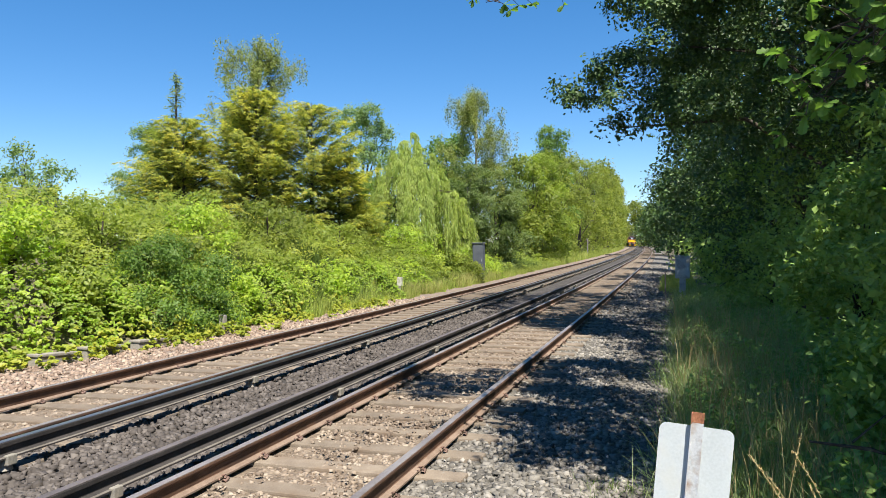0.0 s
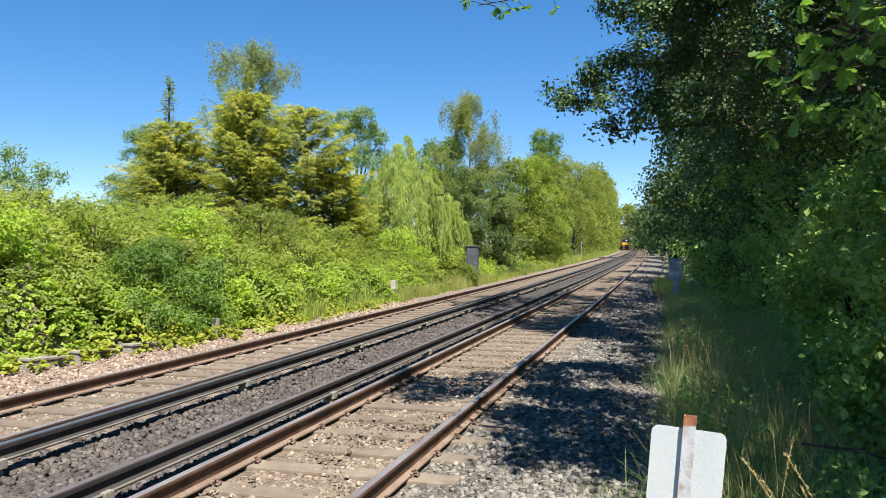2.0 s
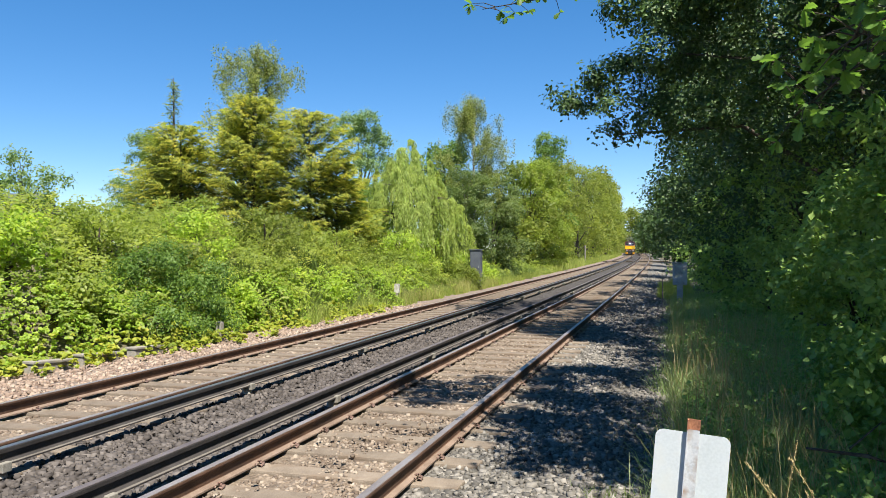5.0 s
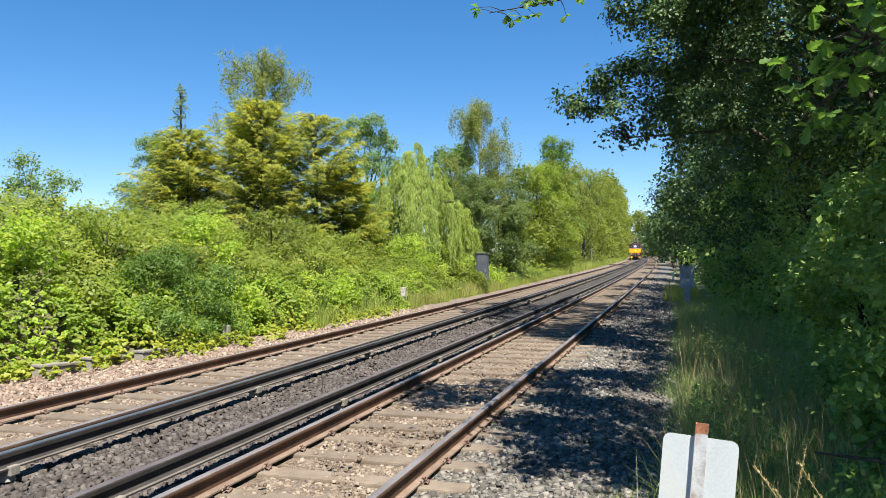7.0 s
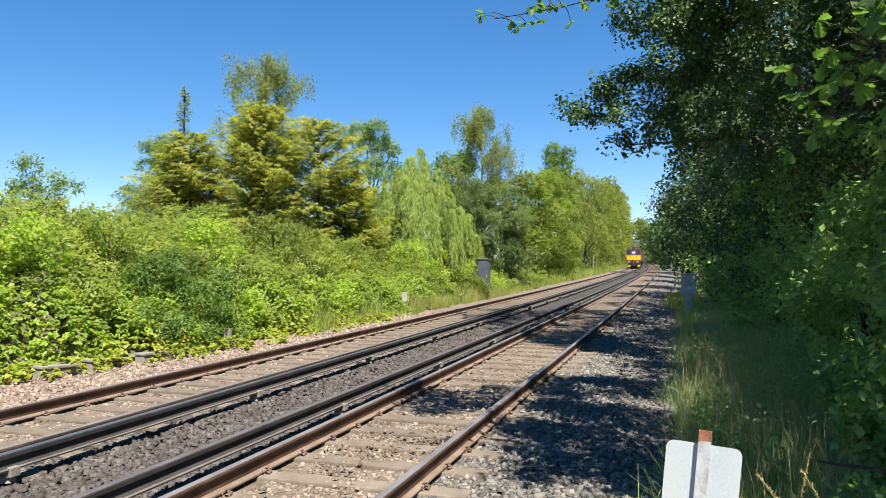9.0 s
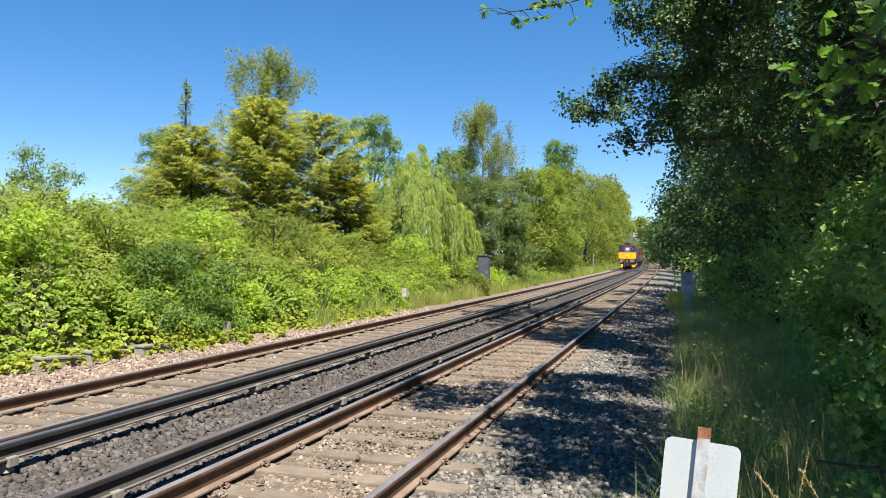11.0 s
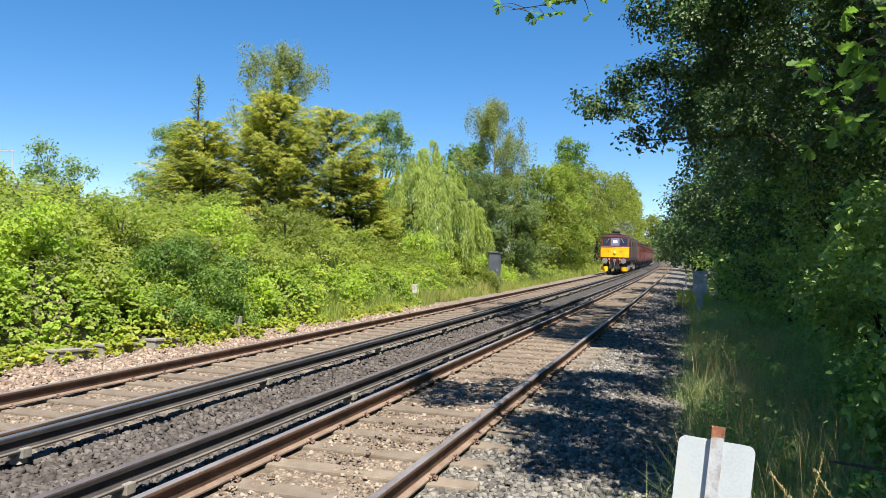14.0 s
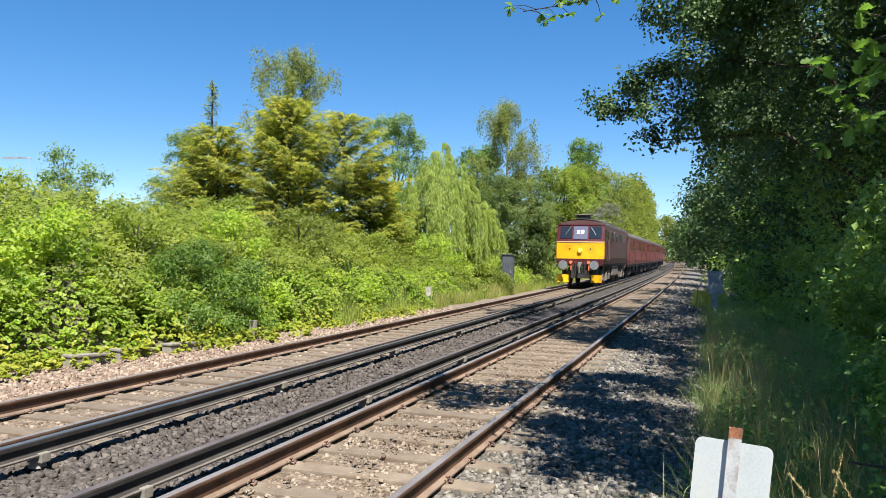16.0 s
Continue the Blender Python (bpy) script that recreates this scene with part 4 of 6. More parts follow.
def bogie(car, y, wheelbase, radius, wheel_me, wheels, colour):
    bm = bm_new()
    h = wheelbase / 2
    for sx in (-1, 1):
        box(bm, sx * 1.02 - 0.06, sx * 1.02 + 0.06, y - h - 0.5, y + h + 0.5, 0.46, 0.72, 0.03)
        for wy in (-h, h):
            box(bm, sx * 1.08 - 0.09, sx * 1.08 + 0.09, y + wy - 0.17, y + wy + 0.17, 0.34, 0.70, 0.03)
            for k in (-0.3, 0.3):
                rod(bm, (sx * 1.08, y + wy + k, 0.62), (sx * 1.08, y + wy + k, 0.92), 0.075, sides=10)
        for k in (-0.22, 0, 0.22):
            rod(bm, (sx * 1.1, y + k, 0.34), (sx * 1.1, y + k, 0.85), 0.08, sides=10)
        box(bm, sx * 1.1 - 0.05, sx * 1.1 + 0.05, y - 0.5, y + 0.5, 0.28, 0.36, 0.02)
    for wy in (-h - 0.45, 0, h + 0.45):
        box(bm, -1.0, 1.0, y + wy - 0.1, y + wy + 0.1, 0.48, 0.70, 0.02)
    part("bogie", bm, colour, car)
    for wy in (-h, h):
        ob = part("wheelset", wheel_me, None, car)
        ob.matrix_basis = pose(0, y + wy, radius)
        wheels.append((ob, y + wy, radius))


def buffer_pair(car, y, way, label="grey oval buffer"):
    for sx in (-1, 1):
        bm = bm_new()
        rod(bm, (sx * 0.865, y, 1.05), (sx * 0.865, y + way * 0.32, 1.05), 0.11, sides=14)
        rod(bm, (sx * 0.865, y + way * 0.30, 1.05), (sx * 0.865, y + way * 0.52, 1.05), 0.075, sides=14)
        rod(bm, (sx * 0.865, y + way * 0.52, 1.05), (sx * 0.865, y + way * 0.56, 1.05), 0.25, sides=28)
        part("buffer", bm, M["steel"], car, label)


def build_locomotive(wheels):
    loco = thing("locomotive", "maroon diesel locomotive with a yellow nose panel hauling coaches", "locomotive")
    L, half = 15.1, 1.40
    side, roof = coach_outline(half, 1.12, 3.22, 3.72)
    ring = side + roof + [(-x, z) for x, z in side[::-1]]
    secs = []
    # the raked cab front: lower half upright, windows leaning back, roof domed
    def front(y0, narrow):
        out = []
        for x, z in ring:
            back = 0.0 if z < 2.35 else 0.30 * (z - 2.35) ** 1.15
            cornering = 0.10 * (abs(x) / half) ** 2
            zz = z if z < 3.25 else 3.25 + (z - 3.25) * 0.8
            out.append((x * narrow, y0 + back + cornering, zz))
        return out
    secs.append(front(0.40, 0.985))
    secs.append(front(0.46, 1.0))
    secs.append([(x, 1.55, z if z < 3.25 else 3.25 + (z - 3.25) * 0.95) for x, z in ring])
    secs.append([(x, 2.2, z) for x, z in ring])
    secs.append([(x, 13.2, z) for x, z in ring])
    secs.append([(x, 14.0, z if z < 3.25 else 3.25 + (z - 3.25) * 0.95) for x, z in ring])
    secs.append([(x, 15.1 - (y - 0.46), z) for x, y, z in front(0.46, 0.992)])
    secs.append([(x, 15.1 - (y - 0.46) + 0.06, z) for x, y, z in front(0.46, 0.955)])
    body = part("body", shell(bm_new(), secs), M["maroon_dull"], loco, "dull maroon body with upright sides")
    # the cab's front skin in brighter maroon
    bm = bm_new()
    box(bm, -1.27, 1.27, 0.40, 0.47, 1.02, 1.40, 0.02)
    part("buffer_beam", bm, M["maroon"], loco, "maroon buffer beam")

    def facade(z0, z1, w0, w1, out, y_low, y_high):
        """A panel laid on the cab front, a little proud, following its bow."""
        b = bm_new()
        cols = 9
        grid = []
        for k, (z, yy) in enumerate(((z0, y_low), (z1, y_high))):
            row = []
            for i in range(cols):
                x = w0 + (w1 - w0) * i / (cols - 1)
                row.append((x, yy + 0.10 * (abs(x) / half) ** 2, z))
            grid.append(row)
        fr = [[b.verts.new((x, y - out, z)) for x, y, z in row] for row in grid]
        bk = [[b.verts.new((x, y + 0.02, z)) for x, y, z in row] for row in grid]
        for i in range(cols - 1):
            b.faces.new((fr[0][i], fr[0][i + 1], fr[1][i + 1], fr[1][i]))
            b.faces.new((fr[1][i], fr[1][i + 1], bk[1][i + 1], bk[1][i]))
            b.faces.new((fr[0][i + 1], fr[0][i], bk[0][i], bk[0][i + 1]))
        b.faces.new((fr[0][0], fr[1][0], bk[1][0], bk[0][0]))
        b.faces.new((fr[0][-1], bk[0][-1], bk[1][-1], fr[1][-1]))
        bmesh.ops.recalc_face_normals(b, faces=b.faces)
        return b

    def rake(z):
        return 0.40 + (0.0 if z < 2.35 else 0.30 * (z - 2.35) ** 1.15)

    part("nose_panel", facade(1.40, 2.30, -1.345, 1.345, 0.014, rake(1.4), rake(2.3)), M["yellow"], loco, "bright yellow warning panel on the nose")
    part("waist_band", facade(2.32, 2.385, -1.355, 1.355, 0.030, rake(2.3), rake(2.36)), M["cream"], loco, "pale cream line over the yellow panel")
    part("cab_front", facade(2.385, 3.30, -1.335, 1.335, 0.010, rake(2.40), rake(3.30)), M["maroon"], loco, "maroon cab front round the windows")
    part("cab_rim", facade(3.30, 3.36, -1.34, 1.34, 0.05, rake(3.30), rake(3.34)), M["maroon"], loco, "maroon rain strip over the cab windows")
    for x0, x1, nm in ((-1.16, -0.48, "windscreen"), (0.48, 1.16, "windscreen")):
        w = part(nm, facade(2.55, 3.22, x0, x1, 0.020, rake(2.55), rake(3.22)), M["glass"], loco, "dark cab windscreen")
        b = bm_new()
        sgn = -1 if x0 < 0 else 1
        ya = rake(2.6) - 0.05 + 0.07
        rod(b, (sgn * 0.55, rake(3.22) - 0.03, 3.22), (sgn * 0.86, rake(2.75) - 0.0, 2.75), 0.012, sides=6)
        part("wiper", b, M["sheet_metal"], w)
    hp = part("headcode_panel", facade(2.50, 3.24, -0.40, 0.40, 0.024, rake(2.50), rake(3.24)), M["headcode_glass"], loco, "grey-blue glazed headcode panel")
    for cx in (-0.115, 0.115):
        part("headcode_blind", facade(2.80, 3.02, cx - 0.08, cx + 0.08, 0.030, rake(2.80), rake(3.02)), M["lamp_white"], hp, "white lit headcode square")
    b = bm_new()
    rod(b, (0, 0.40, 1.86), (0, 0.30, 1.86), 0.15, 0.13, 18)
    hl = part("headlight", b, M["yellow"], loco, "round headlight in the yellow panel")
    b = bm_new()
    rod(b, (0, 0.31, 1.87), (0, 0.285, 1.87), 0.11, 0.09, 16)
    part("lens", b, M["lamp_warm"], hl, "dim orange lamp lens")
    for cx in (-0.58, 0.58):
        b = bm_new()
        rod(b, (cx, 0.45, 1.95), (cx, 0.385, 1.95), 0.045, sides=12)
        part("marker_lamp", b, M["under_black"], loco, "small dark marker lamp")
    # roof
    bm = bm_new()
    zs = [(x * 1.004, z + 0.012) for x, z in [side[-1]] + roof + [(-side[-1][0], side[-1][1])]]
    arcs = []
    for y, k in ((0.80, 0.84), (1.55, 0.96), (2.2, 1.0), (13.2, 1.0), (14.0, 0.96), (14.70, 0.84)):
        arcs.append([bm.verts.new((x, y, z if z < 3.26 else 3.26 + (z - 3.26) * k)) for x, z in zs])
    for a, c in zip(arcs, arcs[1:]):
        for i in range(len(a) - 1):
            bm.faces.new((a[i], a[i + 1], c[i + 1], c[i]))
    bmesh.ops.solidify(bm, geom=bm.faces[:], thickness=-0.015)
    bmesh.ops.recalc_face_normals(bm, faces=bm.faces)
    part("roof", bm, M["roof_grey"], loco, "sooty grey roof")
    bm = bm_new()
    box(bm, -0.36, 0.36, 1.25, 1.9, 3.55, 3.90, 0.04)
    rf = part("roof_vent", bm, M["under_black"], loco, "black roof ventilator box")
    bm = bm_new()
    box(bm, -0.46, 0.46, 1.18, 1.98, 3.90, 3.95, 0.015)
    part("vent_lid", bm, M["under_brown"], rf)
    bm = bm_new()
    box(bm, -0.55, 0.55, 6.4, 7.4, 3.62, 3.84, 0.05)
    part("exhaust_box", bm, M["roof_grey"], loco, "exhaust housing on the roof")
    bm = bm_new()
    bmesh.ops.create_cone(bm, cap_ends=True, segments=24, radius1=0.75, radius2=0.7, depth=0.12, matrix=pose(0, 10.6, 3.73))
    part("roof_fan", bm, M["under_black"], loco, "round roof fan grille")
    # sides: doors, windows, grilles, handrails
    for sx in (-1, 1):
        for y in (1.35, 13.2):
            bm = bm_new()
            box(bm, sx * half - 0.02, sx * half + 0.012, y, y + 0.62, 1.25, 3.05, 0.008)
            d = part("cab_door", bm, M["maroon_dull"], loco, "maroon cab door")
            bm = bm_new()
            box(bm, sx * half - 0.01, sx * half + 0.018, y + 0.12, y + 0.50, 2.45, 2.95, 0.006)
            part("door_window", bm, M["glass"], d)
            for yy in (y - 0.07, y + 0.69):
                bm = bm_new()
                rod(bm, (sx * (half + 0.05), yy, 1.35), (sx * (half + 0.05), yy, 2.5), 0.016, sides=6)
                rod(bm, (sx * half, yy, 1.36), (sx * (half + 0.05), yy, 1.36), 0.014, sides=6)
                rod(bm, (sx * half, yy, 2.49), (sx * (half + 0.05), yy, 2.49), 0.014, sides=6)
                part("handrail", bm, M["rail_maroon"], loco)
        bm = bm_new()
        box(bm, sx * half - 0.01, sx * half + 0.012, 0.72, 1.18, 2.5, 3.05, 0.006)
        part("cab_side_window", bm, M["glass"], loco)
        for y in (4.0, 6.0, 8.4):
            bm = bm_new()
            box(bm, sx * half - 0.01, sx * half + 0.012, y, y + 0.95, 2.5, 3.0, 0.01)
            part("side_window", bm, M["glass"], loco, "small engine room window")
        for y in (2.6, 5.1, 10.4, 11.6):
            g = bm_new()
            box(g, sx * half - 0.01, sx * half + 0.014, y, y + 0.85, 2.45, 3.05, 0.006)
            gr = part("grille", g, M["under_brown"], loco, "louvred grille")
            for k in range(6):
                g = bm_new()
                box(g, sx * (half + 0.014) - 0.012, sx * (half + 0.014) + 0.012, y + 0.03, y + 0.82, 2.49 + k * 0.092, 2.53 + k * 0.092)
                part("slat", g, M["maroon_dull"], gr)
        bm = bm_new()
        box(bm, sx * 1.24 - 0.03, sx * 1.24 + 0.03, 0.6, 15.0, 0.98, 1.13, 0.01)
        part("sole_bar", bm, M["under_black"], loco)
    # front gear
    buffer_pair(loco, 0.42, -1, "grey oval steel buffer")
    for cx in (-0.50, 0.50):
        bm = bm_new()
        rod(bm, (cx, 0.40, 1.20), (cx, 0.24, 1.20), 0.085, sides=14)
        rod(bm, (cx, 0.36, 1.16), (cx + 0.02, 0.30, 0.75), 0.028, sides=8)
        part("brake_hose", bm, M["orange"], loco, "orange-red brake pipe cock and hose")
    for cx in (-0.25, -0.12, 0.14, 0.27, -0.72, 0.70):
        bm = bm_new()
        rod(bm, (cx, 0.40, 1.16), (cx, 0.26, 1.12), 0.028, sides=8)
        rod(bm, (cx, 0.27, 1.13), (cx * 1.04, 0.34, 0.70), 0.018, sides=8)
        part("air_hose", bm, M["under_black"], loco)
    bm = bm_new()
    rod(bm, (0, 0.40, 1.05), (0, 0.10, 1.05), 0.05, sides=8)
    rod(bm, (0, 0.14, 1.05), (0, 0.16, 0.62), 0.045, sides=8)
    box(bm, -0.12, 0.12, 0.36, 0.42, 0.9, 1.2, 0.02)
    part("coupling", bm, M["steel"], loco, "hanging screw coupling")
    for sx in (-1, 1):
        bm = bm_new()
        m = Matrix.Translation((sx * 0.94, 0.34, 0)) @ Matrix.Rotation(radians(-18 * sx), 4, "Z")
        box(bm, -0.32, 0.32, -0.03, 0.03, 0.24, 0.66, 0.012, m)
        box(bm, -0.32, 0.32, -0.10, -0.02, 0.24, 0.30, 0.01, m)
        part("snowplough", bm, M["yellow"], loco, "yellow snowplough blade")
    bm = bm_new()
    box(bm, -0.5, 0.5, 0.40, 0.52, 0.3, 1.02, 0.02)
    part("drag_box", bm, M["under_black"], loco)
    bm = bm_new()
    box(bm, -1.2, 1.2, 5.9, 9.3, 0.35, 1.05, 0.06)
    part("fuel_tank", bm, M["under_brown"], loco, "brown dusty fuel and battery boxes")
    for ob in loco.children:  # the body rides a little high on its springs
        if ob.name.split(".")[0] not in ("snowplough",):
            ob.location.z += 0.17
    wm = wheelset_mesh(0.546)
    for y in (3.15, 12.35):
        bogie(loco, y, 3.0, 0.546, wm, wheels, M["under_brown"])
    buffer_pair(loco, 15.15, 1)
    return loco


def build_coach(wheels):
    car = thing("passenger_coach", "crimson railway coach with a dull grey roof", "railway coach", "coaches of the train")
    L, half = 19.6, 1.37
    side, roof = coach_outline(half, 1.12, 3.18, 3.76)
    ring = side + roof + [(-x, z) for x, z in side[::-1]]
    secs = [[(x * 0.98, 0.0, z) for x, z in ring], [(x, 0.06, z) for x, z in ring], [(x, L - 0.06, z) for x, z in ring], [(x * 0.98, L, z) for x, z in ring]]
    part("body", shell(bm_new(), secs), M["crimson"], car, "crimson painted coach body")
    bm = bm_new()
    zs = [(x * 1.006, z + 0.014) for x, z in [side[-1]] + roof + [(-side[-1][0], side[-1][1])]]
    arcs = [[bm.verts.new((x, y, z)) for x, z in zs] for y in (-0.03, L * 0.5, L + 0.03)]
    for a, c in zip(arcs, arcs[1:]):
        for i in range(len(a) - 1):
            bm.faces.new((a[i], a[i + 1], c[i + 1], c[i]))
    bmesh.ops.solidify(bm, geom=bm.faces[:], thickness=-0.015)
    bmesh.ops.recalc_face_normals(bm, faces=bm.faces)
    part("roof", bm, M["roof_grey"], car, "dull grey ribbed roof")
    for y in (2.5, 5.5, 8.5, 11.5, 14.5, 17.3):
        bm = bm_new()
        bmesh.ops.create_cone(bm, cap_ends=True, segments=12, radius1=0.16, radius2=0.12, depth=0.14, matrix=pose(0, y, 3.83))
        part("roof_vent", bm, M["roof_grey"], car)
    for sx in (-1, 1):
        for z in (1.28, 2.18, 3.12):
            bm = bm_new()
            box(bm, sx * half - 0.012, sx * half + 0.014, 0.1, L - 0.1, z, z + 0.035)
            part("moulding", bm, M["maroon"], car, "dark maroon moulding along the side")
        for y in (0.5, 6.3, 12.6, 18.4):
            bm = bm_new()
            box(bm, sx * half - 0.012, sx * half + 0.016, y, y + 0.72, 1.22, 3.05, 0.01)
            d = part("door", bm, M["crimson"], car, "crimson side door")
            bm = bm_new()
            box(bm, sx * half, sx * half + 0.021, y + 0.14, y + 0.58, 2.3, 2.95, 0.01)
            part("door_window", bm, M["glass"], d)
            bm = bm_new()
            rod(bm, (sx * (half + 0.05), y - 0.08, 1.6), (sx * (half + 0.05), y - 0.08, 2.3), 0.015, sides=6)
            part("handrail", bm, M["rail_maroon"], d)
        for k in range(3):
            for y in (1.9 + k * 1.45, 8.0 + k * 1.5, 14.0 + k * 1.45):
                bm = bm_new()
                box(bm, sx * half - 0.01, sx * half + 0.010, y, y + 1.0, 2.28, 2.98, 0.012)
                part("window", bm, M["crimson_glass"], car, "coach window with a red reflection put into its colour")
        bm = bm_new()
        box(bm, sx * 1.2 - 0.05, sx * 1.2 + 0.05, 0.1, L - 0.1, 0.95, 1.12, 0.01)
        part("sole_bar", bm, M["under_black"], car)
    for y0, y1 in ((6.6, 8.6), (10.0, 12.6)):
        bm = bm_new()
        box(bm, -1.15, 1.15, y0, y1, 0.45, 1.0, 0.05)
        part("battery_box", bm, M["under_black"], car, "black underfloor box")
    for y in (-0.3, L):
        bm = bm_new()
        box(bm, -0.55, 0.55, y, y + 0.3, 1.2, 3.3, 0.04)
        part("gangway", bm, M["under_black"], car, "black gangway bellows")
    wm = wheelset_mesh(0.457)
    for y in (2.9, L - 2.9):
        bogie(car, y, 2.6, 0.457, wm, wheels, M["under_black"])
    for y, way in ((0.0, -1), (L, 1)):
        buffer_pair(car, y, way)
    return car


# window glass with the red reflection painted in as base colour
M["crimson_glass"] = plain("crimson_glass", (0.10, 0.015, 0.018), 0.12, spec=0.6)


def build_smoke():
    """Thin exhaust that trails over the engine roof, as faint uneven veils."""
    m, nd, lk, bs = nodes_of("smoke")
    bs.inputs["Base Color"].default_value = (0.11, 0.11, 0.12, 1)
    bs.inputs["Roughness"].default_value = 1.0
    mr = nd.new("ShaderNodeMapRange")
    mr.inputs["From Min"].default_value, mr.inputs["From Max"].default_value, mr.inputs["To Max"].default_value = 0.45, 0.8, 0.42
    lk.new(noise_tex(nd, lk, nd.new("ShaderNodeTexCoord").outputs["Object"], 1.4, 3.0), mr.inputs["Value"])
    lk.new(mr.outputs[0], bs.inputs["Alpha"])
    t = thing("exhaust_smoke", "thin grey exhaust smoke trailing over the engine", "smoke")
    for i in range(3):
        bm = bm_new()
        r = 0.8 + 0.3 * i
        bmesh.ops.create_icosphere(bm, subdivisions=3, radius=r)
        for v in bm.verts:
            v.co *= 1 + 0.35 * noise.noise(v.co * (1.6 / r) + Vector((i * 3.1, 0, 0)))
            v.co.z *= 0.6
            v.co.y *= 2.0
        ob = part("puff", bm, m, t)
        ob.location = (0.25 - 0.2 * i, 7.6 + 3.0 * i, 4.35 + 0.22 * i)
        ob.visible_shadow = False
    return t
# ---- the place ----
build_ground()
build_ballast()
build_track("railway_track_far", TRACK_FAR, 1, "far track of brown steel rails on concrete sleepers", M["rail_worn"])
build_track("railway_track_near", TRACK_NEAR, -1, "near track of brown steel rails on concrete sleepers", M["rail_worn"])


def build_bank():
    cover("bramble_thicket", 122000, -19, -9.3, 5, 34, 0.075, M["leaf_bramble"], "green bramble and shrub tangle on the bank", "bramble", 11, zlow=0.5, s_bias=1.2)
    cover("ivy_cover", 160000, -13.8, -9.0, 6, 32, 0.064, M["leaf_ivy"], "bright green ivy and bindweed over the foot of the bank", "ivy", 12, zhigh=1.5, s_bias=1.2, lift=0.06, each=6, reach=0.15, aspect=0.95,
          keep=lambda u, s, z: u < bank_foot(s) - 0.12 + 0.4 * wave(u * 0.9, s * 1.1, 3.0))
    cover("yellow_ivy", 28000, -12.2, -8.75, 6, 24, 0.085, M["leaf_yellow"], "yellowing ivy along the edge of the ballast", "ivy", 13, zhigh=0.5, over=0.8, lift=0.12, each=6, reach=0.16, aspect=0.95,
          keep=lambda u, s, z: wave(u * 1.6, s * 1.3, 7.0) + 0.4 * wave(u * 5.0, s * 5.5, 2.0) > np.where(s < 14.5, -0.35, 0.05))
    cover("far_scrub", 36000, -22, -9.9, 28, 75, 0.13, M["leaf_bramble"], "green scrub along the verge", "scrub", 14, reach=0.55)


build_bank()

# bushes and trees beyond the far track
tree("hawthorn_bush", -11.35, 15.2, 2.0, 4.2, "round", 30000, "leaf", 0.055, M["leaf_hawthorn"], "dark green hawthorn bush at the foot of the bank", "bush", seed=21, clumps=30, low=0.0, z=-0.1)
tree("sapling", -20.0, 19.6, 2.5, 3.0, "round", 4200, "leaf", 0.075, M["leaf_poplar"], "thin leafy sapling rising above the bramble bank", "sapling", seed=22, clumps=14, rough=0.5)
rb = random.Random(8)
for i, (x, y, h, w, kind) in enumerate(((-13.6, 9.6, 1.6, 2.6, "leaf_bramble"), (-15.4, 12.6, 1.5, 2.8, "leaf_bramble"), (-12.6, 12.0, 1.3, 2.2, "leaf_ivy"), (-13.6, 15.6, 1.6, 2.8, "leaf_bramble"), (-15.6, 17.4, 1.6, 3.0, "leaf_bramble"),
                                        (-17.2, 14.6, 1.5, 3.0, "leaf_bramble"), (-13.0, 18.6, 1.7, 2.6, "leaf_ivy"), (-14.8, 21.4, 1.8, 3.0, "leaf_bramble"), (-13.0, 22.6, 1.9, 2.8, "leaf_wood"), (-13.9, 25.6, 1.9, 3.0, "leaf_wood"),
                                        (-12.2, 26.6, 1.5, 2.6, "leaf_bramble"), (-12.9, 29.6, 1.4, 2.8, "leaf_wood"), (-11.9, 32.6, 1.0, 2.2, "leaf_bramble"), (-18.5, 20.6, 1.3, 3.0, "leaf_bramble"), (-11.6, 20.2, 1.2, 2.0, "leaf_bramble"), (-11.2, 41.5, 1.6, 2.2, "leaf_wood"), (-12.4, 10.4, 0.9, 1.8, "leaf_ivy"), (-11.7, 12.8, 0.8, 1.5, "leaf_bramble"), (-13.4, 8.8, 1.4, 2.0, "leaf_bramble"), (-11.1, 17.6, 0.8, 1.5, "leaf_ivy"), (-12.0, 16.6, 1.4, 2.0, "leaf_wood"), (-10.8, 23.0, 0.9, 1.6, "leaf_ivy"), (-10.7, 37.6, 1.1, 1.7, "leaf_wood"), (-9.95, 37.3, 1.1, 1.6, "leaf_wood"), (-11.0, 33.0, 1.0, 1.6, "leaf_bramble"), (-15.4, 40.5, 2.6, 4.4, "leaf_wood"), (-13.2, 41.0, 2.2, 3.6, "leaf_wood"),
        (-12.4, 33.6, 1.7, 3.2, "leaf_ivy"), (-11.6, 35.0, 1.9, 2.8, "leaf_ivy"), (-13.6, 33.4, 1.7, 3.2, "leaf_wood"), (-10.9, 36.4, 1.6, 2.4, "leaf_bramble"), (-10.8, 40.4, 1.9, 2.4, "leaf_ivy"), (-10.7, 43.2, 1.7, 2.6, "leaf_ivy"))):
    tree("shrub", x, y, h, w, "round", 3700, "leaf", 0.086, M[kind], "leafy green shrub in the thicket on the bank", "shrub", seed=230 + i, clumps=24, low=0.0, group="shrubs on the bank")
spruce_tree("conifer", -22.8, 31.2, 8.6, 5.2, 108, 0.15, M["leaf_conifer"], "yellow-green conifer with a bare feathery spire", 30, 0.36)
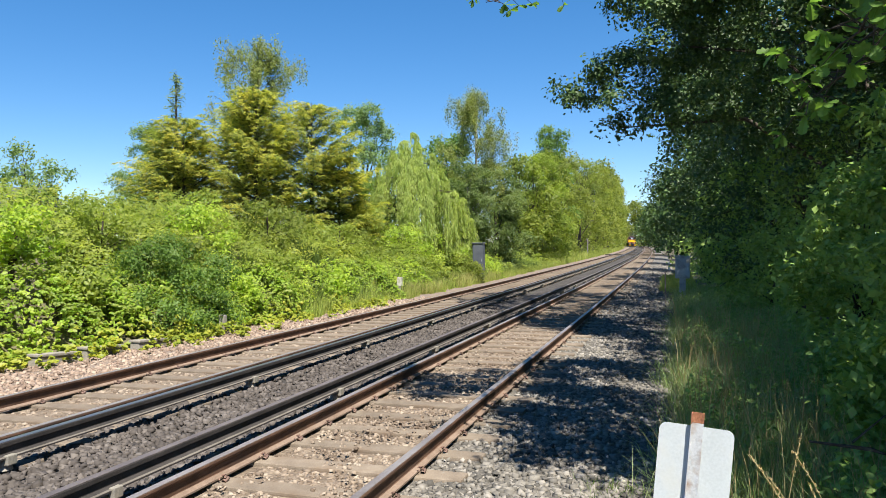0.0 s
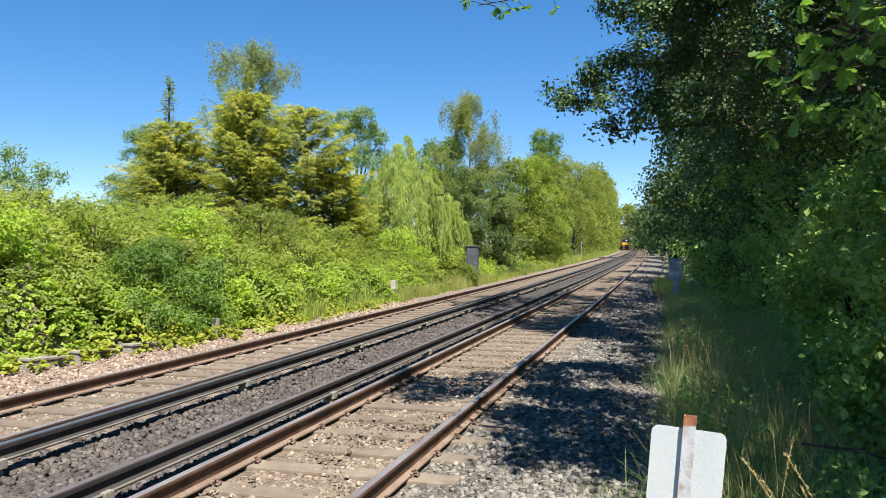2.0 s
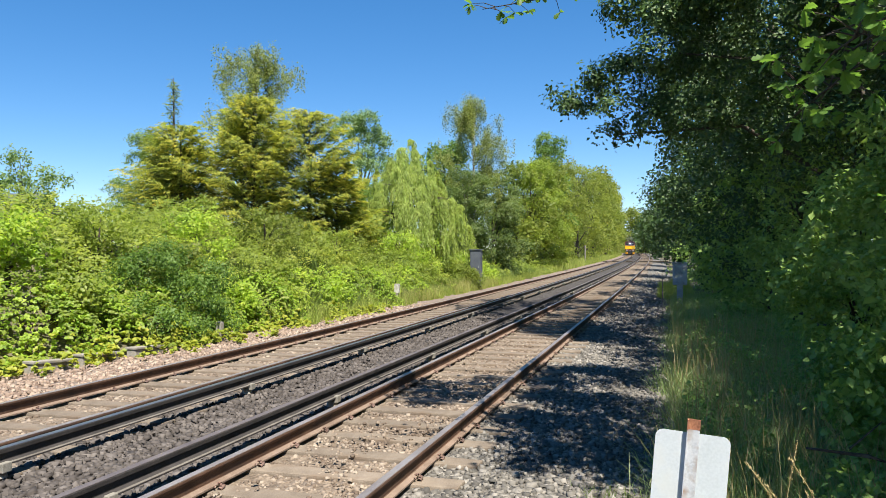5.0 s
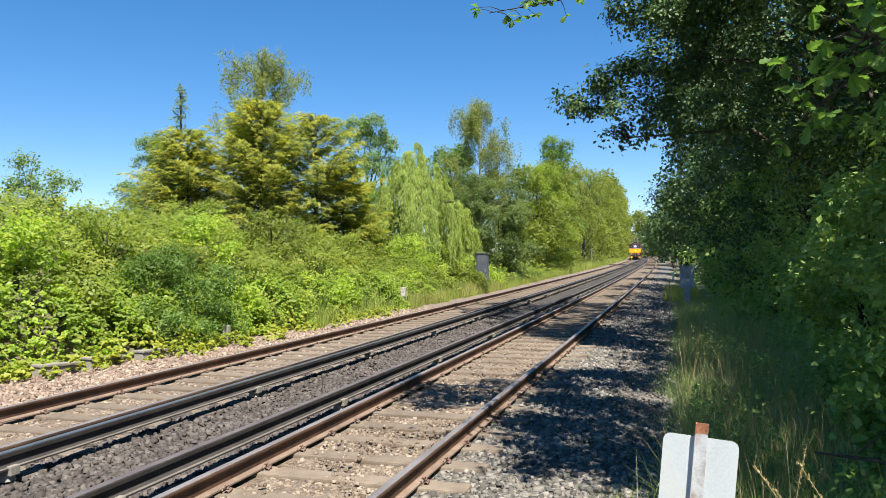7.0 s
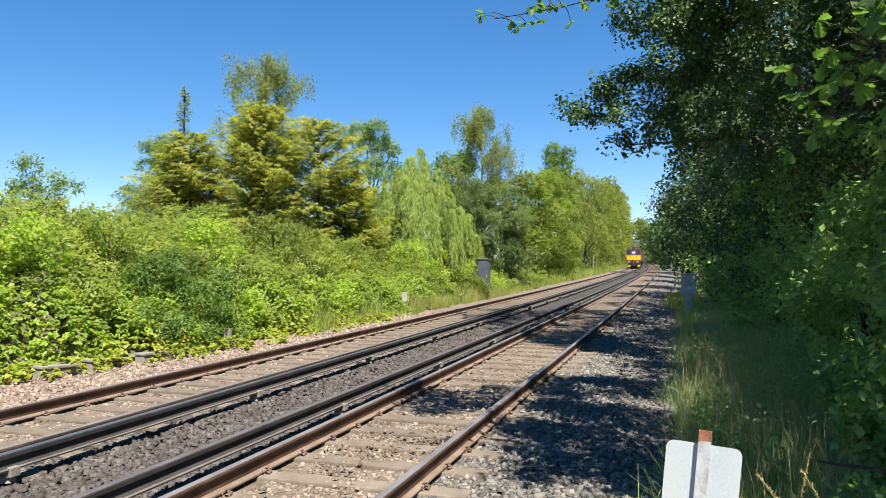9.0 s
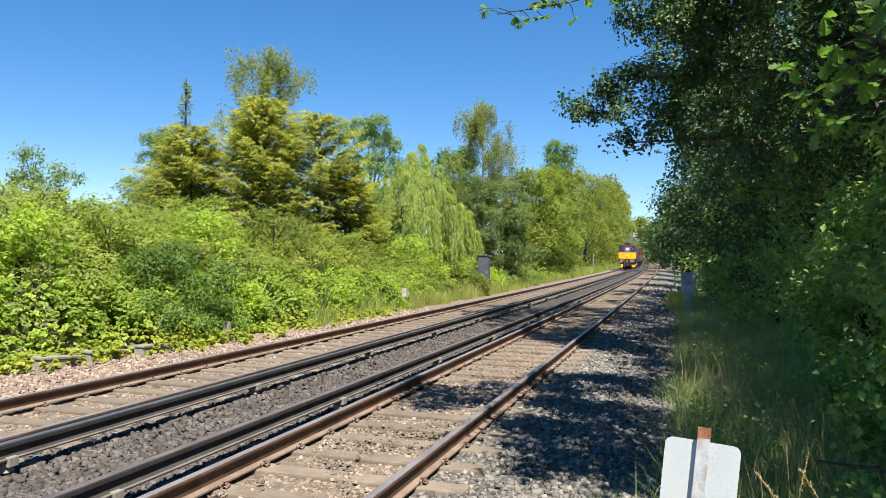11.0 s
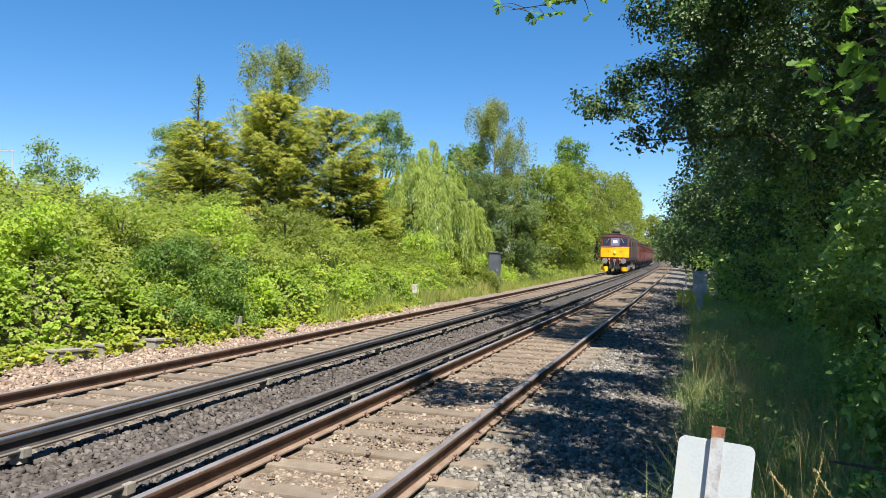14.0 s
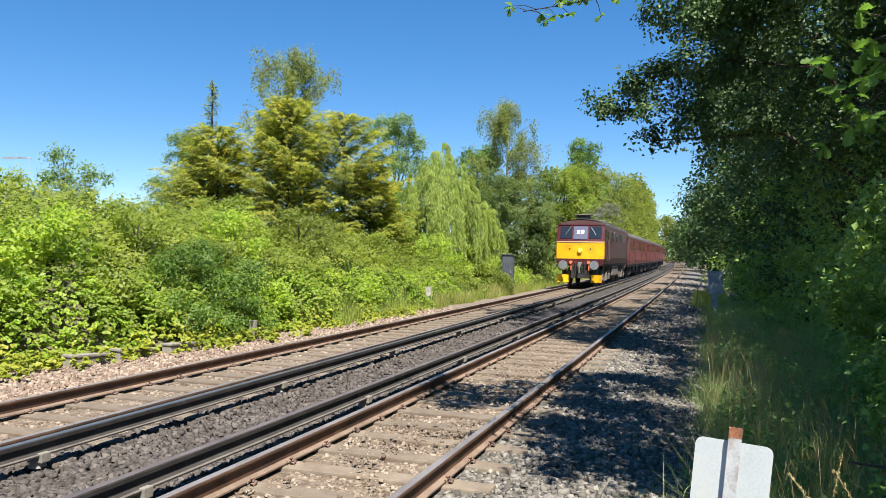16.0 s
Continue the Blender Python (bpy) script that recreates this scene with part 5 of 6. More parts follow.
for i, (x, y, h, w, n) in enumerate(((-21.7, 30.2, 6.0, 6.2, 90), (-18.4, 31.0, 8.0, 7.4, 125), (-19.9, 32.4, 6.6, 5.4, 80), (-15.9, 31.6, 7.0, 7.2, 105), (-15.1, 32.8, 5.4, 4.6, 75))):
    golden_conifer(x, y, h, w, n, "yellow-green feathery conifer behind the thicket", 31 + i)
birch_tree(-21.5, 36.5, 12.2, 5.8, "tall thin birch with sparse olive leaves", 41, 24000)
birch_tree(-12.6, 48.5, 12.2, 5.2, "slim birch with pale trunk and hanging twigs", 42, 24000)
tree("hazel_bush", -16.4, 36.0, 4.6, 7.5, "round", 14000, "leaf", 0.11, M["leaf_hawthorn"], "dark green hazel bush under the conifers", "bush", seed=50, clumps=36, low=0.0)
tree("hazel_bush", -21.0, 35.5, 3.8, 6.5, "round", 9000, "leaf", 0.11, M["leaf_hawthorn"], "dark green hazel bush under the conifers", "bush", seed=51, clumps=30, low=0.0)
tree("poplar_tree", -28.8, 37.0, 7.8, 4.6, "round", 16000, "leaf", 0.10, M["leaf_poplar"], "grey-green poplar behind the conifers", seed=43, clumps=30)
tree("poplar_tree", -17.8, 42.0, 8.9, 5.6, "round", 24000, "leaf", 0.107, M["leaf_poplar"], "grey-green poplar behind the conifers", seed=44, clumps=34)
willow_tree(-13.2, 37.0, 7.0, 7.0, "pale green weeping willow with hanging strands")
tree("sallow_tree", -11.9, 44.0, 6.6, 5.0, "column", 27000, "narrow", 0.114, M["leaf_sallow"], "grey-green sallow beside the line", seed=45, clumps=46, low=0.05)
tree("sallow_tree", -11.8, 50.5, 7.3, 5.6, "column", 26000, "narrow", 0.127, M["leaf_sallow"], "grey-green sallow beside the line", seed=46, clumps=46, low=0.05)
tree("ash_tree", -23.2, 78.0, 12.4, 7.0, "round", 12000, "leaf", 0.245, M["leaf_hawthorn"], "dark green ash behind the willow", seed=47, clumps=36)
tree("lime_tree", -13.0, 72.0, 10.4, 8.0, "round", 34000, "leaf", 0.152, M["leaf_lime"], "light green broad tree beside the line", seed=48, clumps=50, low=0.04)
tree("ash_tree", -14.7, 93.0, 15.8, 6.6, "round", 17000, "leaf", 0.215, M["leaf_hawthorn"], "tall dark ash above the wood", seed=49, clumps=44)
rw = random.Random(3)
for i in range(24):
    s = 70 + i * 11.0
    tree("woodland_tree", -13.0 + bend(s) + rw.uniform(-0.8, 0.8), s, float(np.interp(s, [70, 100, 150, 210, 250], [9.0, 13.2, 17.8, 20.8, 21.8])) + rw.uniform(-0.7, 0.9), rw.uniform(7, 9), "column", 7500 if i < 8 else 2600, "leaf", 0.238 if i < 8 else 0.46, M["leaf_wood"],
         "leafy green tree in the wood along the line", seed=60 + i, clumps=40, low=0.03, group="wood along the far side")
# oaks and hedge on the near side of the line
# the last three clumps are added to shade the near shoulder
BOUGH = [(-0.2, 15.2, 5.7, 1.05), (-1.1, 15.9, 5.35, 0.75), (-1.75, 16.2, 5.15, 0.6), (-2.25, 16.5, 5.15, 0.4), (-0.7, 15.4, 4.6, 0.7), (-1.1, 16.1, 4.3, 0.4), (0.25, 15.6, 7.1, 1.1), (-0.5, 15.6, 6.6, 0.8), (0.3, 15.0, 4.4, 0.8), (0.6, 15.6, 8.2, 1.1), (0.9, 14.3, 6.6, 1.0), (0.2, 14.9, 6.2, 0.9), (1.4, 14.2, 8.0, 1.1)]
# leaf clumps added overhead, mostly out of view, to shade ballast and near leaves
OVER_SHADE = [(-1.3, 7.0, 6.0, 0.6), (-0.9, 7.7, 6.2, 0.7), (-1.75, 7.4, 6.0, 0.45), (0.6, 5.6, 6.0, 0.9), (1.0, 4.6, 6.0, 0.9), (0.6, 6.8, 6.4, 1.1), (-0.1, 8.0, 6.4, 0.8), (1.3, 5.2, 6.6, 0.9), (1.3, 7.0, 6.6, 1.0), (0.9, 8.8, 6.7, 0.9), (1.4, 9.3, 6.9, 1.0), (0.4, 9.0, 6.9, 0.9), (1.6, 2.4, 4.9, 0.5), (2.0, 2.7, 5.0, 0.6), (1.5, 3.1, 4.9, 0.45), (2.6, 3.4, 5.2, 0.7)]
HIGH_SHADE = [(0.5, 14.5, 10.5, 1.5), (1.6, 17.0, 10.5, 1.7), (-0.2, 17.0, 10.8, 1.5), (0.8, 20.0, 10.8, 1.7), (-1.0, 20.5, 11.0, 1.6), (-2.4, 23.0, 11.0, 1.4), (-0.6, 23.5, 11.0, 1.6), (1.4, 23.5, 10.8, 1.7), (-1.8, 17.6, 11.0, 1.5), (-2.6, 20.2, 11.2, 1.4), (0.0, 21.8, 11.0, 1.5), (0.9, 17.2, 7.2, 1.2), (0.8, 20.5, 7.6, 1.3), (0.8, 23.8, 7.6, 1.3)]
# more clumps added to the crowns to shade the shoulder further along
SHADE_A = [(1.0, 26.0, 8.0, 1.5), (1.2, 29.0, 8.4, 1.6), (0.7, 31.5, 8.6, 1.4), (1.3, 34.0, 8.6, 1.6)]
SHADE_B = [(1.0, 37.5, 9.0, 1.7), (0.8, 41.0, 9.0, 1.7), (0.7, 44.0, 9.0, 1.7)]
REACH = {0: OVER_SHADE, 1: BOUGH, 2: HIGH_SHADE, 3: SHADE_A, 4: SHADE_B}
# the last six oaks, mostly unseen, are added to block the sun
for i, (x, y, h, w) in enumerate(((3.7, 5.6, 9.0, 6.4), (4.1, 15.4, 11.0, 7.2), (3.8, 20.5, 13.0, 8.2), (3.6, 30.0, 11.5, 9.4), (3.2, 41.0, 12.0, 9.6), (2.8, 54.0, 12.0, 10.0), (2.0, 70.0, 12.0, 9.0), (1.0, 90.0, 12.0, 9.0), (-0.2, 115.0, 12.0, 9.0), (-1.8, 145.0, 12, 10), (-3.6, 180.0, 12, 10), (-6.0, 220.0, 12, 11), (-9.5, 265.0, 12, 11), (5.4, -4.5, 11.0, 7.0), (3.6, -13.0, 12.0, 8.0), (5.0, 9.6, 13.0, 6.4), (4.8, 17.0, 13.0, 6.4), (4.8, 25.5, 13.0, 7.0), (5.0, 35.5, 13.0, 8.0))):
    tree("oak_tree", x, y, h, w, "round", (52000, 84000, 66000, 44000)[i] if i < 4 else (14000 if i < 8 else (9000 if i > 12 else 4000)), "leaf", (0.092, 0.074, 0.096, 0.11)[i] if i < 4 else (0.2 if i < 8 else (0.21 if i > 12 else 0.42)), M["leaf_oak_shaded"],
         "leafy oak overhanging the near side of the line, coloured dark for its shade", seed=90 + i, clumps=70, low=0.4 if i == 0 else (0.28 if i == 1 or i > 12 else 0.14), group="oaks along the near side", tuft=4 if i == 0 else 8, extra=REACH.get(i, ()))
for i, (x, y, h, w) in enumerate(((3.0, 5.5, 3.6, 2.6), (3.2, 8.0, 4.2, 3.2), (3.1, 11.0, 4.4, 3.2), (2.9, 14.5, 4.4, 3.2), (2.6, 18.5, 4.6, 3.4), (2.5, 23.0, 4.6, 3.4), (2.5, 28, 4.8, 3.6), (2.4, 34, 5, 4), (2.2, 41, 5, 4), (1.8, 50, 5, 4.4), (2.0, 6.7, 2.5, 1.6), (2.3, 8.6, 3.2, 1.9), (2.2, 10.8, 2.8, 1.8))):
    tree("shaded_bush", x, y, h, w, "column", 11000 if i < 5 else 9000 if i > 9 else 5000, "leaf", 0.08 if i < 5 else 0.07 if i > 9 else 0.15, M["leaf_shade"], "dark shaded hedge bush under the oaks", "bush", seed=120 + i, clumps=36, low=0.0, group="hedge under the oaks")
# the wood that closes the view down the line
for i in range(9):
    s = 345 + 9 * (i % 3)
    tree("woodland_tree", -44 + i * 6.5, s, 17 + (i * 37 % 5), 13, "round", 4500, "leaf", 0.75, M["leaf_wood"], "far leafy tree where the line bends out of sight", seed=150 + i, clumps=34, low=0.02, group="far wood")


def grass(name, n, u0, u1, s0, s1, height, width, material, label, seed, bias=1.5, lean=0.35, keep=None):
    rng = np.random.default_rng(seed)
    u, s = rng.uniform(u0, u1, n), s0 + (s1 - s0) * rng.uniform(0, 1, n) ** bias
    if keep is not None:
        k = keep(u, s)
        u, s = u[k], s[k]
    P = np.stack([u + 0.5 * CURVE * np.maximum(s, 0) ** 2, s, np.maximum(ground_z(u, s), -0.22) - 0.02], 1)
    ob = new(name, blade_mesh(name, P, np.full(len(P), height), width, material, rng, lean))
    return tagged(ob, label, "grass", kind="stuff")


grass("verge_grass", 24000, -10.9, -9.2, 19, 75, 0.55, 0.016, M["grass_pale"], "pale green long grass on the far verge", 201, 1.2, 0.6, keep=lambda u, s: u < bank_foot(s) + 0.35)
grass("dry_verge", 12000, -10.9, -9.3, 26, 43, 0.62, 0.014, M["grass_dry"], "dry pale flowering grass on the far verge", 212, 1.0, 0.5, keep=lambda u, s: (u < bank_foot(s) + 0.3) & (wave(u * 1.2, s * 0.9, 2.0) > -0.3))
grass("verge_nettles", 14000, -12.6, -9.8, 18, 60, 0.75, 0.03, M["grass_green"], "green nettles and tall grass on the bank", 205, 1.2, 0.6, keep=lambda u, s: u < bank_foot(s) - 0.1)
grass("verge_grass_far", 9000, -12.2, -9.4, 70, 260, 0.8, 0.05, M["grass_pale"], "pale grass strip beside the far track", 202, 1.3)
grass("shade_grass", 30000, -0.4, 2.6, 3.0, 34, 0.46, 0.0085, M["grass_shade"], "long green grass in the shade of the oaks", 203, 1.7, 1.3, keep=lambda u, s: u > -0.1 + 0.3 * wave(s * 1.4, s * 0.3) + 0.25 * wave(u * 7, s * 5, 3.0))
grass("low_grass", 24000, -0.6, 2.2, 3.0, 26, 0.18, 0.011, M["grass_shade"], "short grass and moss along the edge of the ballast", 206, 1.6, 0.9, keep=lambda u, s: u > -0.25 + 0.35 * wave(s * 1.1, s * 0.4) + 0.3 * wave(u * 6, s * 6, 5.0))
def weeds():
    """Low broad-leaved weeds in the shade."""
    rng = np.random.default_rng(210)
    n = 26000
    u, s = rng.uniform(0.1, 2.8, n), 3.2 + 28 * rng.uniform(0, 1, n) ** 1.5
    k = wave(u * 2.2, s * 1.3, 6.0) + 0.35 * (u - 1.0) > 0.05
    u, s = u[k], s[k]
    h = 0.1 + 0.35 * rng.uniform(0, 1, len(u)) * (1 + wave(u * 2.0, s * 1.6, 2.0))
    P = np.stack([u + 0.5 * CURVE * s ** 2, s, ground_z(u, s) + h], 1)
    ob = new("weeds", leaf_mesh("weeds", P, rng.normal(0, 0.5, P.shape) + np.array([0, -0.2, 0.9]), 0.07, 0.045, M["leaf_shade"], rng))
    tagged(ob, "nettles and broad-leaved weeds in the shade", "weeds", kind="stuff")


weeds()
# paler blades here paint in a sunlit patch of the verge
grass("sunny_grass", 5000, -0.6, 0.9, 33, 46, 0.4, 0.02, M["grass_pale"], "grass patch coloured light green for the sun on it", 207, 1.0, 0.7)
grass("edge_tuft", 900, -0.85, -0.25, 5.4, 6.6, 0.2, 0.008, M["grass_green"], "small green grass tufts in the ballast edge", 208, 1.0, 0.9, keep=lambda u, s: wave(u * 6, s * 5, 1.0) > 0.1)
grass("back_grass", 9000, -0.2, 5.0, -9, 3.1, 0.35, 0.012, M["grass_shade"], "rough grass behind under the trees", 211, 1.0, 0.9)
grass("dry_stems", 1600, 0.0, 2.0, 3.2, 20, 0.85, 0.0075, M["straw"], "dry straw-coloured grass stems", 204, 1.4, 0.45, keep=lambda u, s: (s > 4.6) | (u > 1.0))


def build_sign():
    t = thing("track_sign", "white sign board seen from behind on a steel post", "sign", at=pose(-0.035, 3.26, -0.15, 0, 4.6, 0))
    bm = bm_new()
    box(bm, -0.025, 0.025, -0.004, 0.0, 0.0, 1.43)
    box(bm, -0.025, -0.021, -0.03, -0.004, 0.0, 1.43)
    part("post", bm, M["galvanised"], t, "galvanised steel angle post")
    bm = bm_new()
    box(bm, -0.0255, 0.0255, -0.0045, 0.0005, 1.39, 1.432)
    box(bm, -0.0255, -0.0205, -0.0305, -0.0035, 1.39, 1.432)
    part("post_cap", bm, M["rust"], t, "rusted top of the post")
    bm = bm_new()
    x0, x1, z0, z1, r = -0.145, 0.145, 0.93, 1.375, 0.03
    ring = []
    for cx, cz, a0 in ((x1 - r, z1 - r, 0), (x0 + r, z1 - r, 90), (x0 + r, z0 + r, 180), (x1 - r, z0 + r, 270)):
        for k in range(6):
            a = radians(a0 + 18 * k)
            ring.append((cx + r * math.cos(a), cz + r * math.sin(a)))
    fr = [bm.verts.new((x, 0.002, z)) for x, z in ring]
    bk = [bm.verts.new((x, 0.005, z)) for x, z in ring]
    bm.faces.new(fr)
    bm.faces.new(bk[::-1])
    for i in range(len(ring)):
        j = (i + 1) % len(ring)
        bm.faces.new((fr[i], bk[i], bk[j], fr[j]))
    bmesh.ops.recalc_face_normals(bm, faces=bm.faces)
    part("board", bm, M["white_paint"], t, "white sign board with rounded corners")


build_sign()


def build_near_box():
    t = thing("equipment_box", "grey metal equipment box on a post", "equipment box", at=pose(0.17, 30.0, -0.2))
    bm = bm_new()
    box(bm, -0.26, 0.26, -0.16, 0.16, 0.80, 1.60, 0.012)
    part("cabinet", bm, M["grey_paint"], t)
    bm = bm_new()
    box(bm, -0.24, 0.24, -0.172, -0.16, 0.83, 1.55, 0.006)
    d = part("door", bm, M["grey_paint"], t)
    bm = bm_new()
    box(bm, 0.17, 0.20, -0.19, -0.172, 1.13, 1.23, 0.004)
    part("handle", bm, M["sheet_metal"], d)
    bm = bm_new()
    box(bm, -0.29, 0.29, -0.2, 0.18, 1.60, 1.64, 0.008)
    part("lid", bm, M["grey_paint"], t)
    bm = bm_new()
    box(bm, -0.11, 0.11, -0.08, 0.08, 0.0, 0.80, 0.006)
    part("post", bm, M["grey_paint"], t)
    p = thing("marker_stake", "thin stake beside the ballast, coloured darker for its shade", "stake", at=pose(-0.4, 26.6, -0.25))
    bm = bm_new()
    rod(bm, (0, 0, 0), (0, 0, 1.25), 0.022, sides=8)
    # the darker metal puts the stake's shade into its colour
    part("shaft", bm, M["rail_dark"], p)


build_near_box()


def build_fallen_branch():
    t = thing("fallen_branch", "dark dead branch caught in the long grass", "branch", at=pose(0.9, 5.1, float(ground_z(np.array(0.9), np.array(5.1)))))
    part("stem", tubes("stem", [[(Vector((0.9, -0.1, -0.1)), 0.022), (Vector((0.45, -0.05, 0.80)), 0.016), (Vector((0.2, 0.0, 0.86)), 0.013), (Vector((-0.12, 0.1, 0.86)), 0.007)]], M["bark"], 7), None, t)
    part("twig", tubes("twig", [[(Vector((0.1, -0.02, 0.9)), 0.008), (Vector((0.3, 0.1, 1.05)), 0.003)]], M["bark"], 5), None, t)


build_fallen_branch()


def build_stalk(x, y, height, lean, turn, seed):
    """One dry grass stalk with a drooping seed head."""
    rng = np.random.default_rng(seed)
    base = float(ground_z(np.array(x), np.array(y))) - 0.02
    t = thing("dry_grass_stalk", "tall dry golden grass stalk with a seed head", "grass stalk", "dry stalks in the verge", at=pose(x, y, base, 0, 0, turn))
    pts = [Vector((lean * height * f ** 2.2, 0.0, height * f * (1 - 0.12 * lean * f))) for f in (0, 0.25, 0.5, 0.75, 0.9, 1.0)]
    part("stem", tubes("stem", [[(p, 0.0032 - 0.0004 * i) for i, p in enumerate(pts)]], M["straw"], 5), None, t)
    n = 40
    k = rng.uniform(0.86, 1.0, n)
    P = np.stack([lean * height * k ** 2.2, np.zeros(n), height * k * (1 - 0.12 * lean * k)], 1) + rng.normal(0, 0.0035, (n, 3))
    T = np.array([lean, 0, 1.0]) + rng.normal(0, 0.35, (n, 3))
    part("seed_head", leaf_mesh("seed_head", P, rng.normal(size=(n, 3)), 0.017, 0.006, M["straw"], rng, T), None, t)


for i, (x, y, h, lean, turn) in enumerate(((0.31, 3.6, 1.34, 0.10, 20), (0.52, 3.5, 1.05, 0.25, 160), (0.62, 3.3, 1.32, 0.32, 175), (0.66, 3.35, 1.22, 0.22, 200), (0.60, 3.2, 1.08, 0.2, 10),
                                           (0.70, 3.4, 1.15, 0.4, 150), (0.56, 3.1, 1.0, 0.3, 40), (0.74, 3.5, 1.3, 0.28, 185), (0.45, 3.7, 0.95, 0.35, 90))):
    build_stalk(x + 0.08, y, h, lean, turn, 300 + i)


def build_far_gear():
    t = thing("white_peg", "short white peg beside the ballast", "post", at=pose(-0.25 + bend(58), 58.0, -0.25))
    bm = bm_new()
    box(bm, -0.05, 0.05, -0.04, 0.04, 0.0, 0.75, 0.01)
    part("shaft", bm, M["white_paint"], t)
    t = thing("location_cabinet", "dark grey lineside cabinet in the long grass", "cabinet", at=pose(-9.85, 38.5, -0.05))
    bm = bm_new()
    box(bm, -0.28, 0.28, -0.22, 0.22, 0.0, 1.92, 0.015)
    part("cabinet", bm, M["dark_paint"], t)
    bm = bm_new()
    box(bm, -0.25, 0.25, -0.235, -0.22, 0.25, 1.86, 0.008)
    d = part("door", bm, M["dark_paint"], t)
    bm = bm_new()
    box(bm, 0.18, 0.205, -0.25, -0.235, 1.0, 1.14, 0.004)
    part("handle", bm, M["sheet_metal"], d)
    bm = bm_new()
    box(bm, -0.32, 0.32, -0.27, 0.25, 1.92, 1.98, 0.012)
    part("lid", bm, M["dark_paint"], t)
    t = thing("marker_post", "short concrete marker post with a pale head", "post", at=pose(-10.0, 27.1, -0.22))
    bm = bm_new()
    box(bm, -0.05, 0.05, -0.05, 0.05, 0.0, 0.62, 0.01)
    part("shaft", bm, M["concrete"], t)
    bm = bm_new()
    box(bm, -0.095, 0.095, -0.06, 0.06, 0.52, 0.86, 0.012)
    part("head", bm, M["porcelain_pale"], t, "pale weathered head")
    t = thing("stub_post", "short grey concrete post in the ivy", "post", at=pose(-9.95, 15.3, -0.22))
    bm = bm_new()
    box(bm, -0.07, 0.07, -0.06, 0.06, 0.0, 0.52, 0.012)
    part("shaft", bm, M["concrete"], t)
    for x, y, w, turn in ((-10.15, 13.0, 0.9, 90), (-10.38, 11.9, 0.9, 86), (-10.5, 10.9, 0.9, 85)):
        t = thing("trough_block", "weathered concrete trough block half hidden by ivy", "concrete block", "cable trough blocks", at=pose(x, y, -0.23, 0, 4, turn))
        bm = bm_new()
        box(bm, -w / 2, w / 2, -0.11, 0.11, 0.0, 0.2, 0.02)
        part("block", bm, M["concrete"], t)
        bm = bm_new()
        box(bm, -w / 2 - 0.02, w / 2 + 0.02, -0.13, 0.13, 0.2, 0.25, 0.012)
        part("lid", bm, M["concrete"], t)
    t = thing("telegraph_pole", "pale grey post beside the far track", "post", at=pose(-10.9 + bend(110), 110.0, -0.2))
    bm = bm_new()
    rod(bm, (0, 0, 0), (0, 0, 2.6), 0.09, sides=10)
    part("shaft", bm, M["concrete"], t)
    # level boards across the tracks, where a path crosses
    t = thing("foot_crossing", "dark timber foot crossing laid over both tracks", "crossing", at=pose(bend(112), 112, 0))
    for k in range(4):
        for x0, x1 in ((-8.6, -7.7), (-7.3, -6.2), (-5.4, -4.3), (-3.5, -2.35), (-2.0, 0.4)):
            bm = bm_new()
            box(bm, x0, x1, k * 0.42, k * 0.42 + 0.38, 0.02, 0.16, 0.01)
            part("plank", bm, M["bark"], t)


build_far_gear()


def oak_leaf_mesh():
    """A lobed oak leaf with a bent midrib, 11 cm long."""
    half = [(0.0, 0.003), (0.10, 0.008), (0.20, 0.016), (0.30, 0.012), (0.42, 0.026), (0.52, 0.016), (0.66, 0.034), (0.76, 0.020), (0.88, 0.026), (0.97, 0.014), (1.0, 0.0)]
    verts, faces = [], []
    for f, w in half:
        y, z = f * 0.12, -0.02 * f * f
        verts += [(-w * 1.35, y, z + w * 0.3), (0, y, z), (w * 1.35, y, z + w * 0.3)]
    for i in range(len(half) - 1):
        a = i * 3
        faces += [(a, a + 1, a + 4, a + 3), (a + 1, a + 2, a + 5, a + 4)]
    return mesh_from("leaf", verts, faces, M["leaf_oak_pale"])


def oak_bough(path, leaves, spread, seed, label, big=1.0):
    rng = random.Random(seed)
    pts = [Vector(p) for p in path]
    t = thing("oak_bough", label, "branch", "oak boughs overhead", at=Matrix.Translation(pts[0]))
    rel = [p - pts[0] for p in pts]
    lines = [[(p, 0.006 * (1 - i / len(rel)) + 0.002) for i, p in enumerate(rel)]]
    spots = []
    for i in range(leaves):
        k = rng.uniform(0.15, 1.0) * (len(rel) - 1)
        a, b = rel[int(min(k, len(rel) - 1.001))], rel[int(min(k, len(rel) - 1.001)) + 1]
        p = a.lerp(b, k - int(min(k, len(rel) - 1.001)))
        off = Vector((rng.gauss(0, spread), rng.gauss(0, spread), rng.gauss(0, spread * 0.7)))
        if i % 4 == 0:
            lines.append([(p, 0.004), (p + off * 0.5 + Vector((0, 0, 0.02)), 0.003), (p + off, 0.0015)])
            anchor = p + off
        spots.append(anchor)
    for line in lines:
        part("twig", tubes("twig", [line], M["bark"], 5), None, t)
    for p in spots:
        ob = part("leaf", LEAF, None, t)
        ob.matrix_basis = pose(p.x, p.y, p.z, rng.uniform(-70, 20), rng.uniform(-40, 40), rng.uniform(0, 360)) @ Matrix.Scale(big * rng.uniform(0.7, 1.15), 4)


